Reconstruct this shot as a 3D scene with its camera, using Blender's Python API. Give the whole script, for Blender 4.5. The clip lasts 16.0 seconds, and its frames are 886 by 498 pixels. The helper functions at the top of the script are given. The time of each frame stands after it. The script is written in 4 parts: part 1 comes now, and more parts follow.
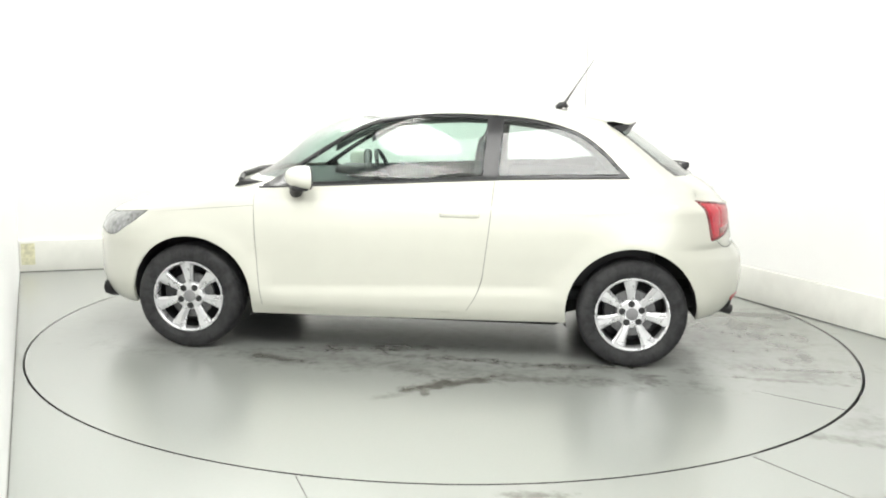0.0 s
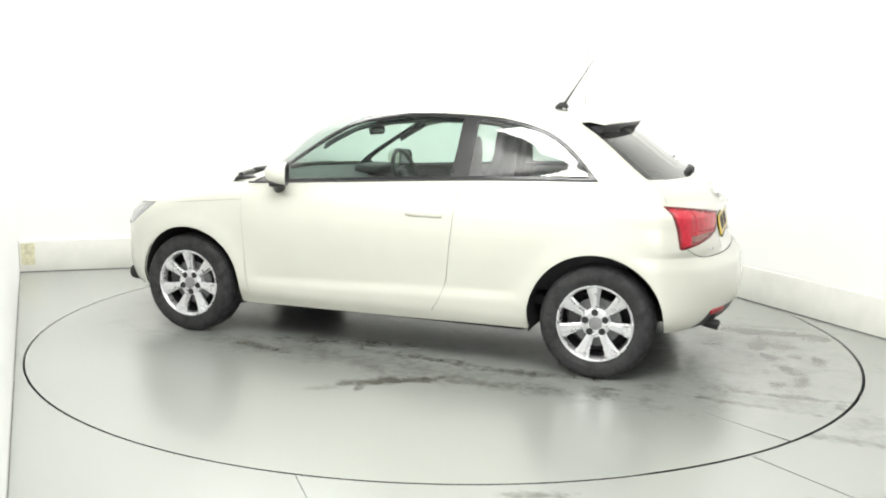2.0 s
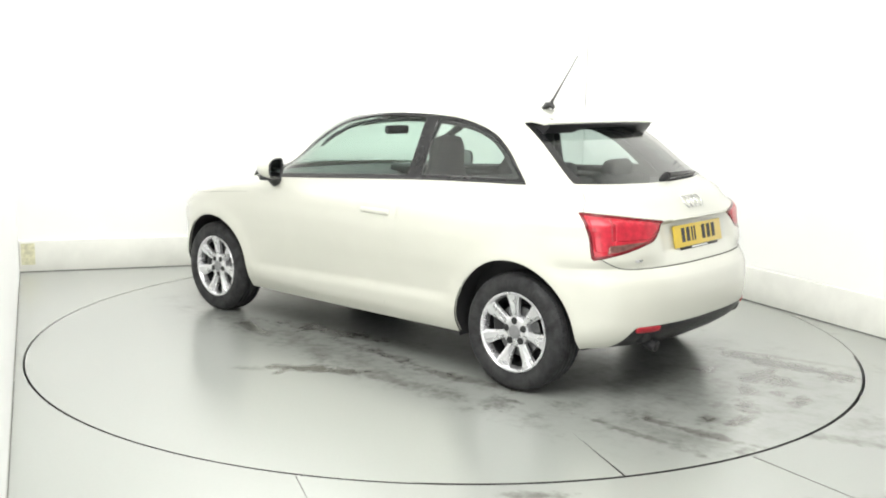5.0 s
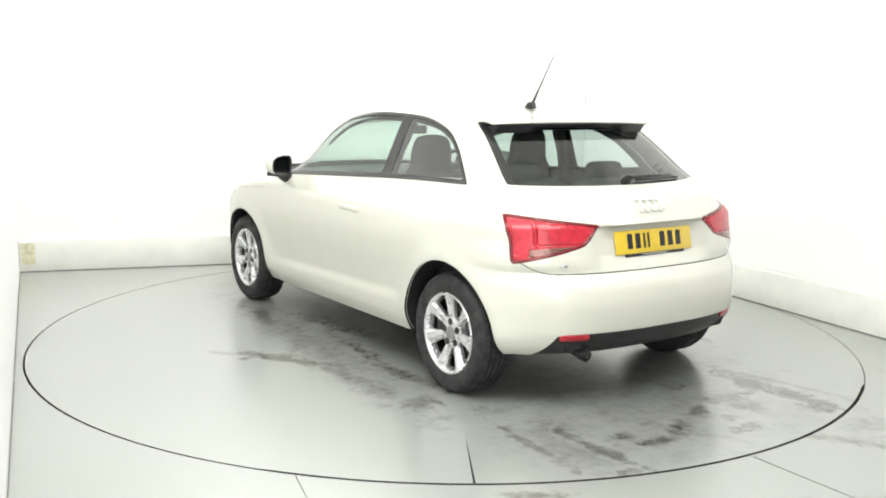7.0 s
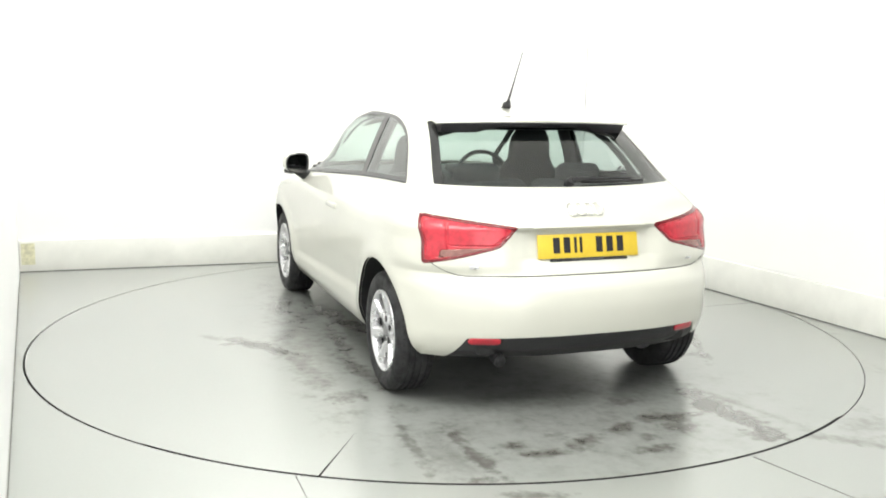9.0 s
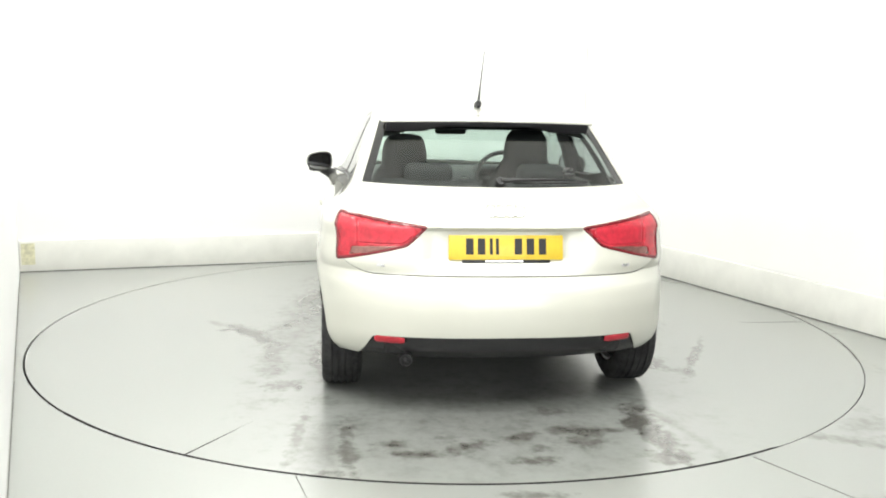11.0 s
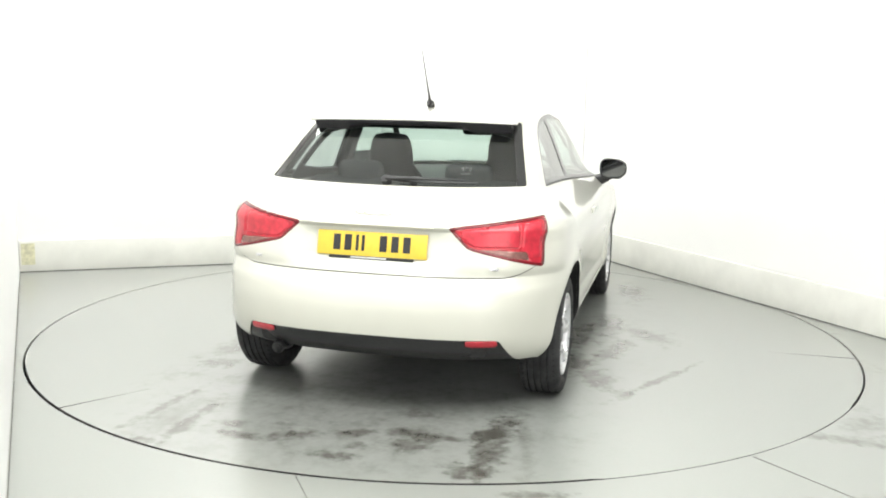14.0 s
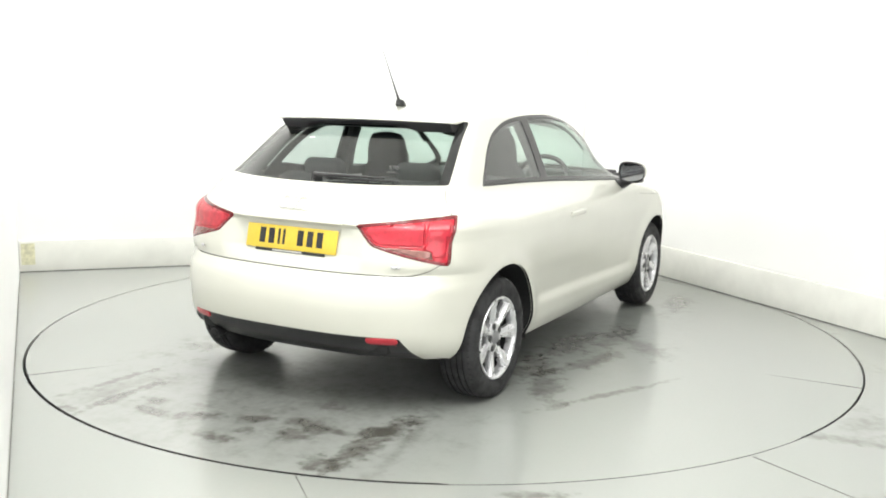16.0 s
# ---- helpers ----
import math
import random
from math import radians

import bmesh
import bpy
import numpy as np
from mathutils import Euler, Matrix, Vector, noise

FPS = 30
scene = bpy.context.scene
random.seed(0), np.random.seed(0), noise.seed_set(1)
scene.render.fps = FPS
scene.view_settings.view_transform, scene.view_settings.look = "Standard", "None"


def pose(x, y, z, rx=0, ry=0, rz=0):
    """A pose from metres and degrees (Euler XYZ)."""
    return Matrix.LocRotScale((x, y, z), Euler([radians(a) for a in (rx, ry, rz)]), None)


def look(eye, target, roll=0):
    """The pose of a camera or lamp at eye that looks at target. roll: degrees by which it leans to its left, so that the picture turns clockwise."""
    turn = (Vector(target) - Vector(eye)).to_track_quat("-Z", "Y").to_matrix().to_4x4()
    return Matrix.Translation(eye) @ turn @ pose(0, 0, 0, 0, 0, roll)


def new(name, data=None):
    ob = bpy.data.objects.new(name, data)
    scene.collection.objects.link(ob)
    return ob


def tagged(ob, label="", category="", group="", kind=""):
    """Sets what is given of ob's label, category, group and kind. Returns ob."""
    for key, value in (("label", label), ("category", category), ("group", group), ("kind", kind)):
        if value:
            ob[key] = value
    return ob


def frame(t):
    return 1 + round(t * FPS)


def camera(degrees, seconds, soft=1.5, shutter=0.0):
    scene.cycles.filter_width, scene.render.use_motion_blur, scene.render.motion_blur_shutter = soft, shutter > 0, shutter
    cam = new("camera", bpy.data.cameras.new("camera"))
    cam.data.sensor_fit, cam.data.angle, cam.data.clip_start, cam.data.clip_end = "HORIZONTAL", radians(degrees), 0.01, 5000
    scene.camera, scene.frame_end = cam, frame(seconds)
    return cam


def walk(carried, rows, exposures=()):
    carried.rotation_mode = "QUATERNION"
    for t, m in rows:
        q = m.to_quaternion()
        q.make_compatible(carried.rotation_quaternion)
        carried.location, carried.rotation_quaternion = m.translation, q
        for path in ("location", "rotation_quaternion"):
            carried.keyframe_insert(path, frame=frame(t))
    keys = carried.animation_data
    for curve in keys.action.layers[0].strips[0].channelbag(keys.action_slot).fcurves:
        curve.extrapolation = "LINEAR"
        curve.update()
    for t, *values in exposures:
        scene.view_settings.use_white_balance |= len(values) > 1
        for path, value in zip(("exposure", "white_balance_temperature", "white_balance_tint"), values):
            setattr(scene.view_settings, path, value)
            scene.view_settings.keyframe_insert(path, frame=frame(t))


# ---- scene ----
# ================= camera =================
CAM_EYE = Vector((0.0, -5.7427, 1.4374))
YAW, PITCH = radians(-0.18), radians(-9.296)
cam = camera(50.84, 16.0, soft=1.9)
CAM_AIM = CAM_EYE + Vector((math.sin(YAW) * math.cos(PITCH), math.cos(YAW) * math.cos(PITCH), math.sin(PITCH)))
walk(cam, [(0.0, look(CAM_EYE, CAM_AIM, 1.12)), (16.0, look(CAM_EYE, CAM_AIM, 1.12))])

# ================= light =================
world = bpy.data.worlds.new("world")
scene.world = world
world.use_nodes = True
world.node_tree.nodes["Background"].inputs[0].default_value = (1.0, 1.0, 1.0, 1)
world.node_tree.nodes["Background"].inputs[1].default_value = 0.0
scene.view_settings.exposure = -0.03
CEILING = 3.6


def lamp(name, x, y, z, target, sx, sy, watts, colour=(1, 1, 1)):
    data = bpy.data.lights.new(name, "AREA")
    data.shape, data.size, data.size_y, data.energy, data.color = "RECTANGLE", sx, sy, watts, colour
    ob = new(name, data)
    ob.matrix_world = look((x, y, z), target)
    return ob


LAMP_TINT = (1.0, 1.0, 0.965)
lamp("unseen_studio_light", -0.7, 1.55, CEILING - 0.12, (-0.7, 1.551, 0), 3.0, 1.1, 100, LAMP_TINT)
# added fill, no known source: brightens the left floor and the car's left flank
lamp("unseen_studio_light", -0.95, -2.55, CEILING - 0.12, (-1.35, -1.4, 0), 0.7, 1.5, 62, LAMP_TINT)
lamp("unseen_studio_light", 0.6, -3.2, CEILING - 0.12, (0.2, -2.6, 0), 3.2, 2.6, 182, LAMP_TINT)
lamp("unseen_studio_light", 1.9, -7.6, 1.75, (0.2, 0.0, 0.5), 2.6, 2.2, 75, LAMP_TINT)



# ================= materials =================
def material(name, colour, rough=0.5, metal=0.0, coat=0.0, grain=0.0, grain_scale=40.0, bump=0.0, bump_scale=200.0,
             spec=0.5, stain=0.0, stain_scale=3.0, emission=None, per_piece=0.0):
    m = bpy.data.materials.new(name)
    m.use_nodes = True
    nt = m.node_tree
    b = nt.nodes["Principled BSDF"]
    b.inputs["Roughness"].default_value = rough
    b.inputs["Metallic"].default_value = metal
    b.inputs["Coat Weight"].default_value = coat
    b.inputs["Coat Roughness"].default_value = 0.03
    b.inputs["Specular IOR Level"].default_value = spec
    b.inputs["Base Color"].default_value = (*colour, 1)
    tc = nt.nodes.new("ShaderNodeTexCoord")
    last = None

    def mixed(fac, dark):
        nonlocal last
        mx = nt.nodes.new("ShaderNodeMix")
        mx.data_type = "RGBA"
        nt.links.new(fac, mx.inputs[0])
        if last is None:
            mx.inputs[6].default_value = (*colour, 1)
        else:
            nt.links.new(last, mx.inputs[6])
        mx.inputs[7].default_value = (*[c * dark for c in colour], 1)
        last = mx.outputs[2]

    def cloud(scale, lo, hi, detail=4.0):
        n = nt.nodes.new("ShaderNodeTexNoise")
        n.inputs["Scale"].default_value, n.inputs["Detail"].default_value = scale, detail
        nt.links.new(tc.outputs["Object"], n.inputs["Vector"])
        r = nt.nodes.new("ShaderNodeMapRange")
        r.inputs["From Min"].default_value, r.inputs["From Max"].default_value = lo, hi
        nt.links.new(n.outputs["Fac"], r.inputs["Value"])
        return r.outputs["Result"]

    if grain:
        mixed(cloud(grain_scale, 0.35, 0.7), 1 - grain)
    if stain:
        mixed(cloud(stain_scale, 0.5, 0.75), 1 - stain)
        rr = nt.nodes.new("ShaderNodeMapRange")
        rr.inputs["To Min"].default_value, rr.inputs["To Max"].default_value = rough, min(1, rough * 1.5 + 0.05)
        nt.links.new(cloud(stain_scale * 2, 0.4, 0.7), rr.inputs["Value"])
        nt.links.new(rr.outputs["Result"], b.inputs["Roughness"])
    if per_piece:
        oi = nt.nodes.new("ShaderNodeObjectInfo")
        mixed(oi.outputs["Random"], 1 - per_piece)
    if last is not None:
        nt.links.new(last, b.inputs["Base Color"])
    if bump:
        n = nt.nodes.new("ShaderNodeTexNoise")
        n.inputs["Scale"].default_value, n.inputs["Detail"].default_value = bump_scale, 3
        nt.links.new(tc.outputs["Object"], n.inputs["Vector"])
        bp = nt.nodes.new("ShaderNodeBump")
        bp.inputs["Strength"].default_value, bp.inputs["Distance"].default_value = bump, 0.002
        nt.links.new(n.outputs["Fac"], bp.inputs["Height"])
        nt.links.new(bp.outputs["Normal"], b.inputs["Normal"])
    if emission:
        b.inputs["Emission Color"].default_value = (*emission[0], 1)
        b.inputs["Emission Strength"].default_value = emission[1]
    return m


def glass_material(name, tint, through_weight, gloss=0.02):
    """Thin pane: tinted see-through with a clear reflection on it."""
    m = bpy.data.materials.new(name)
    m.use_nodes = True
    nt = m.node_tree
    nt.nodes.remove(nt.nodes["Principled BSDF"])
    out = nt.nodes["Material Output"]
    tr = nt.nodes.new("ShaderNodeBsdfTransparent")
    tr.inputs[0].default_value = (*tint, 1)
    gl = nt.nodes.new("ShaderNodeBsdfGlossy")
    gl.inputs["Roughness"].default_value = gloss
    lw = nt.nodes.new("ShaderNodeLayerWeight")
    lw.inputs[0].default_value = 0.5
    pw = nt.nodes.new("ShaderNodeMath")
    pw.operation = "POWER"
    pw.inputs[1].default_value = 3.6
    nt.links.new(lw.outputs["Facing"], pw.inputs[0])
    fr = nt.nodes.new("ShaderNodeMapRange")
    fr.inputs["To Min"].default_value = through_weight
    nt.links.new(pw.outputs[0], fr.inputs["Value"])
    mx = nt.nodes.new("ShaderNodeMixShader")
    nt.links.new(fr.outputs[0], mx.inputs[0])
    nt.links.new(tr.outputs[0], mx.inputs[1])
    nt.links.new(gl.outputs[0], mx.inputs[2])
    nt.links.new(mx.outputs[0], out.inputs[0])
    return m


PAINT = material("warm_white_car_paint", (0.655, 0.655, 0.582), 0.35, coat=1.0, grain=0.02, grain_scale=6)
WALL = material("white_wall_paint", (0.93, 0.93, 0.92), 0.7, grain=0.02, grain_scale=2, bump=0.1, bump_scale=60)
KERB = material("cream_kerb_paint", (0.84, 0.84, 0.79), 0.55, grain=0.06, grain_scale=8, stain=0.12, stain_scale=2.5, bump=0.15, bump_scale=80)
CEIL = material("white_ceiling_paint", (0.88, 0.88, 0.87), 0.8, grain=0.02, grain_scale=2)
# dark grey in place of missing light: the unlit space is put into the colour
UNLIT_WALL = material("unlit_space_grey", (0.16, 0.16, 0.16), 0.7, grain=0.1, grain_scale=3)
TRIM_STRIP = material("white_plastic_strip", (0.60, 0.60, 0.57), 0.4, grain=0.08, grain_scale=12)
YELLOW = material("worn_yellow_paint", (0.78, 0.76, 0.54), 0.5, grain=0.3, grain_scale=30)
PIT = material("dark_gap", (0.015, 0.015, 0.016), 0.9, grain=0.3, grain_scale=20)
BLACK = material("satin_black_plastic", (0.022, 0.022, 0.024), 0.42, grain=0.25, grain_scale=90, bump=0.2, bump_scale=500)
GLOSSBLACK = material("gloss_black_trim", (0.018, 0.018, 0.02), 0.18, grain=0.15, grain_scale=30)
FRIT = material("black_ceramic_border", (0.018, 0.018, 0.020), 0.06, grain=0.15, grain_scale=60, spec=1.0)
LINER = material("wheel_arch_liner", (0.028, 0.028, 0.029), 0.85, grain=0.3, grain_scale=60, bump=0.4, bump_scale=150)
SEAM = material("shut_line_shadow_gap", (0.11, 0.11, 0.10), 0.8, grain=0.2, grain_scale=60)
JOINT = material("dusty_floor_joint", (0.17, 0.17, 0.16), 0.8, grain=0.4, grain_scale=25)
RUBBER = material("tyre_rubber", (0.030, 0.030, 0.032), 0.62, grain=0.3, grain_scale=70, stain=0.35, stain_scale=9, bump=0.35, bump_scale=300)
ALLOY = material("silver_alloy", (0.78, 0.78, 0.80), 0.27, metal=0.75, coat=0.6, grain=0.06, grain_scale=30, stain=0.12, stain_scale=12)
CAP = material("grey_cap_plastic", (0.30, 0.30, 0.31), 0.4, metal=0.4, grain=0.15, grain_scale=60)
EDGE = material("worn_steel_pit_edge", (0.30, 0.30, 0.29), 0.6, grain=0.4, grain_scale=14)
# near-black copy of the alloy, with the shade inside the wheel in its colour
ALLOY_SHADE = material("shaded_alloy_copy", (0.045, 0.045, 0.048), 0.45, metal=0.6, grain=0.2, grain_scale=30)
STEEL = material("brake_steel", (0.20, 0.20, 0.205), 0.4, metal=0.9, grain=0.3, grain_scale=50)
CHROME = material("bright_chrome", (0.84, 0.84, 0.84), 0.24, metal=1.0, grain=0.03, grain_scale=30)
RED = material("red_lamp_lens", (0.60, 0.024, 0.045), 0.30, coat=0.35, grain=0.35, grain_scale=25)
RED_BRIGHT = material("bright_red_lamp_bowl", (0.62, 0.034, 0.058), 0.30, coat=0.3, grain=0.3, grain_scale=40)
RED_DARK = material("dark_red_lamp_rim", (0.17, 0.010, 0.016), 0.25, coat=0.4, grain=0.2, grain_scale=40)
LAMP_CLEAR = material("smoky_clear_lamp_lens", (0.36, 0.17, 0.15), 0.25, metal=0.45, coat=0.5, grain=0.4, grain_scale=45)
HEADLAMP = material("headlamp_reflector", (0.42, 0.43, 0.44), 0.15, metal=0.7, coat=1.0, grain=0.85, grain_scale=30)
PLATE = material("yellow_plate", (0.74, 0.53, 0.05), 0.35, coat=0.4, grain=0.06, grain_scale=60)
INK = material("black_plate_ink", (0.02, 0.02, 0.025), 0.5, grain=0.2, grain_scale=90)
SEAT = material("charcoal_seat_cloth", (0.022, 0.023, 0.025), 0.85, grain=0.3, grain_scale=160, bump=0.4, bump_scale=500)
DASH = material("dark_dashboard_plastic", (0.024, 0.024, 0.026), 0.6, grain=0.3, grain_scale=120, bump=0.3, bump_scale=400)
LINING = material("pale_grey_headlining", (0.40, 0.40, 0.38), 0.9, grain=0.1, grain_scale=80)
MIRROR = material("dimmed_mirror_silver", (0.20, 0.205, 0.21), 0.04, metal=1.0, grain=0.02, grain_scale=20)
GLASS = glass_material("green_tinted_glass", (0.735, 0.855, 0.80), 0.035)
GLASS_SIDE = glass_material("tinted_quarter_glass", (0.78, 0.86, 0.83), 0.10)
GLASS_REAR = glass_material("tinted_rear_glass", (0.76, 0.84, 0.815), 0.10)


def floor_material(name, marks, base=(0.322, 0.336, 0.318), wear=1.0):
    """Pale painted floor with soft gloss, grime and dark water marks.
    marks: rows of x, y, half length, half width, turn in degrees, strength."""
    m = bpy.data.materials.new(name)
    m.use_nodes = True
    nt = m.node_tree
    b = nt.nodes["Principled BSDF"]
    tc = nt.nodes.new("ShaderNodeTexCoord")

    def math_node(op, a, c=None):
        n = nt.nodes.new("ShaderNodeMath")
        n.operation = op
        n.use_clamp = False
        for i, v in enumerate((a, c)):
            if v is None:
                continue
            if isinstance(v, (int, float)):
                n.inputs[i].default_value = v
            else:
                nt.links.new(v, n.inputs[i])
        return n.outputs[0]

    def cloud(scale, detail=5.0, rough=0.6, warp=0.0):
        n = nt.nodes.new("ShaderNodeTexNoise")
        n.inputs["Scale"].default_value, n.inputs["Detail"].default_value = scale, detail
        n.inputs["Roughness"].default_value, n.inputs["Distortion"].default_value = rough, warp
        nt.links.new(tc.outputs["Object"], n.inputs["Vector"])
        return n.outputs["Fac"]

    def ramp(v, lo, hi, to_lo=0.0, to_hi=1.0):
        r = nt.nodes.new("ShaderNodeMapRange")
        r.interpolation_type = "SMOOTHSTEP"
        for key, val in (("From Min", lo), ("From Max", hi), ("To Min", to_lo), ("To Max", to_hi)):
            r.inputs[key].default_value = val
        nt.links.new(v, r.inputs["Value"])
        return r.outputs["Result"]

    def screen(p, q):
        """Two layers of dirt on one another."""
        return math_node("SUBTRACT", math_node("ADD", p, q), math_node("MULTIPLY", p, q))

    blotch = cloud(6.0, 6.0, 0.62)
    fine = cloud(21.0, 5.0, 0.6)
    rough_edge = math_node("ADD", math_node("MULTIPLY", math_node("SUBTRACT", blotch, 0.5), 2.2), math_node("MULTIPLY", math_node("SUBTRACT", fine, 0.5), 1.3))
    mottle = ramp(cloud(15.0, 4.0, 0.55), 0.30, 0.70, 0.70, 1.25)
    total = None
    for x, y, a, w, turn, strength, edge in marks:
        edge = edge * 1.35 + 0.04
        mp = nt.nodes.new("ShaderNodeMapping")
        mp.vector_type = "TEXTURE"
        mp.inputs["Location"].default_value = (x, y, 0)
        mp.inputs["Rotation"].default_value = (0, 0, radians(turn))
        mp.inputs["Scale"].default_value = (a, w, 1)
        nt.links.new(tc.outputs["Object"], mp.inputs["Vector"])
        ln = nt.nodes.new("ShaderNodeVectorMath")
        ln.operation = "LENGTH"
        nt.links.new(mp.outputs[0], ln.inputs[0])
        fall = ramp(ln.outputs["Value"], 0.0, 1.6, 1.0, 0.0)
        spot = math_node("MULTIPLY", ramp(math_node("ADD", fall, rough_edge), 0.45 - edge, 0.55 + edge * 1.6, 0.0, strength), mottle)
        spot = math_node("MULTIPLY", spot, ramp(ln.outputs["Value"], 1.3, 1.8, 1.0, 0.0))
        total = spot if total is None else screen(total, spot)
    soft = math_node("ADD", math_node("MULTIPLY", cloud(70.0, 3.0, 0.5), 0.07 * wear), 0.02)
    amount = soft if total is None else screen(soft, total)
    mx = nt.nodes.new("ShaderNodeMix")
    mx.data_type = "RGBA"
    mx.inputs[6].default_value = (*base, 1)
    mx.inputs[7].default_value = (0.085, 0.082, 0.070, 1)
    nt.links.new(amount, mx.inputs[0])
    nt.links.new(mx.outputs[2], b.inputs["Base Color"])
    nt.links.new(math_node("ADD", math_node("MULTIPLY", cloud(90.0, 2.0, 0.5), 0.03), 0.245), b.inputs["Roughness"])
    b.inputs["Coat Weight"].default_value, b.inputs["Coat Roughness"].default_value = 0.75, 0.25
    b.inputs["Specular IOR Level"].default_value = 0.5
    return m


# ================= mesh helpers =================
def mesh_of(name, verts, faces, smooth=True):
    me = bpy.data.meshes.new(name)
    me.from_pydata([tuple(v) for v in verts], [], [tuple(f) for f in faces])
    me.validate()
    if smooth:
        me.polygons.foreach_set("use_smooth", [True] * len(me.polygons))
    me.update()
    return me


def part(name, bm, mat, parent=None, label="", sharp=None):
    """One mesh object; bm is a bmesh or a (vertices, faces) pair."""
    if isinstance(bm, tuple):
        me = mesh_of(name, *bm)
    else:
        me = bpy.data.meshes.new(name)
        bm.normal_update()
        bm.to_mesh(me)
        bm.free()
        me.polygons.foreach_set("use_smooth", [True] * len(me.polygons))
    if sharp is not None:
        me.set_sharp_from_angle(angle=radians(sharp))
    me.materials.append(mat)
    ob = new(name, me)
    ob.parent = parent
    return tagged(ob, label)


def box_bm(sx, sy, sz, bevel=0.0, segments=2, at=(0, 0, 0), rot=(0, 0, 0), bm=None):
    bm = bm or bmesh.new()
    made = bmesh.ops.create_cube(bm, size=1)["verts"]
    bmesh.ops.transform(bm, matrix=Matrix.Diagonal((sx, sy, sz, 1)), verts=made)
    if bevel:
        edges = list({e for v in made for e in v.link_edges})
        res = bmesh.ops.bevel(bm, geom=edges, offset=bevel, segments=segments, affect="EDGES", profile=0.5)
        made = list({v for f in res["faces"] for v in f.verts} | {v for v in made if v.is_valid})
    bmesh.ops.transform(bm, matrix=pose(*at, *rot), verts=made)
    return bm


def lathe(profile, steps=64, axis="y"):
    """Revolve (radius, along) pairs about the y axis."""
    verts, faces = [], []
    n = len(profile)
    for i in range(steps):
        a = 2 * math.pi * i / steps
        for r, y in profile:
            verts.append((r * math.cos(a), y, r * math.sin(a)))
    for i in range(steps):
        j = (i + 1) % steps
        for k in range(n - 1):
            faces.append((i * n + k, i * n + k + 1, j * n + k + 1, j * n + k))
    return verts, faces


def prism(outline, y0, y1):
    """A closed outline in x, z pushed from y0 to y1."""
    n = len(outline)
    verts = [(x, y0, z) for x, z in outline] + [(x, y1, z) for x, z in outline]
    faces = [tuple(range(n)), tuple(range(2 * n - 1, n - 1, -1))]
    faces += [(i, i + n, (i + 1) % n + n, (i + 1) % n) for i in range(n)]
    return verts, faces


def tube_bm(points, radius, sides=10, bm=None, closed=False):
    bm = bm or bmesh.new()
    pts = [Vector(p) for p in points]
    rings = []
    for i, p in enumerate(pts):
        if closed:
            d = pts[(i + 1) % len(pts)] - pts[i - 1]
        else:
            d = pts[min(i + 1, len(pts) - 1)] - pts[max(i - 1, 0)]
        q = d.to_track_quat("Z", "Y")
        r = radius[i] if isinstance(radius, (list, tuple)) else radius
        rings.append([bm.verts.new(p + q @ Vector((r * math.cos(2 * math.pi * k / sides), r * math.sin(2 * math.pi * k / sides), 0))) for k in range(sides)])
    for i in range(len(rings) if closed else len(rings) - 1):
        a, c = rings[i], rings[(i + 1) % len(rings)]
        for k in range(sides):
            bm.faces.new((a[k], a[(k + 1) % sides], c[(k + 1) % sides], c[k]))
    if not closed:
        bm.faces.new(rings[0][::-1])
        bm.faces.new(rings[-1])
    return bm


def curve_through(points, per=8):
    """Catmull-Rom through points, open."""
    p = [np.array(q, float) for q in points]
    p = [2 * p[0] - p[1]] + p + [2 * p[-1] - p[-2]]
    out = []
    for i in range(1, len(p) - 2):
        for k in range(per):
            t = k / per
            out.append(0.5 * (2 * p[i] + (p[i + 1] - p[i - 1]) * t + (2 * p[i - 1] - 5 * p[i] + 4 * p[i + 1] - p[i + 2]) * t * t
                              + (3 * p[i] - p[i - 1] - 3 * p[i + 1] + p[i + 2]) * t ** 3))
    out.append(p[-2])
    return np.array(out)


def ease(x, keys):
    """Smooth one-dimensional curve through (place, value) keys (monotone cubic)."""
    k = np.array(keys, float)
    xs, ys = k[:, 0], k[:, 1]
    h, d = np.diff(xs), np.diff(ys) / np.diff(xs)
    m = np.zeros(len(xs))
    m[0], m[-1] = d[0], d[-1]
    for i in range(1, len(xs) - 1):
        if d[i - 1] * d[i] > 0:
            w1, w2 = 2 * h[i] + h[i - 1], h[i] + 2 * h[i - 1]
            m[i] = (w1 + w2) / (w1 / d[i - 1] + w2 / d[i])
    x = np.clip(np.asarray(x, float), xs[0], xs[-1])
    i = np.clip(np.searchsorted(xs, x) - 1, 0, len(xs) - 2)
    t = (x - xs[i]) / h[i]
    return ((2 * t ** 3 - 3 * t ** 2 + 1) * ys[i] + (t ** 3 - 2 * t ** 2 + t) * h[i] * m[i]
            + (-2 * t ** 3 + 3 * t ** 2) * ys[i + 1] + (t ** 3 - t ** 2) * h[i] * m[i + 1])


# ================= the bay =================
DISC_R = 2.4355


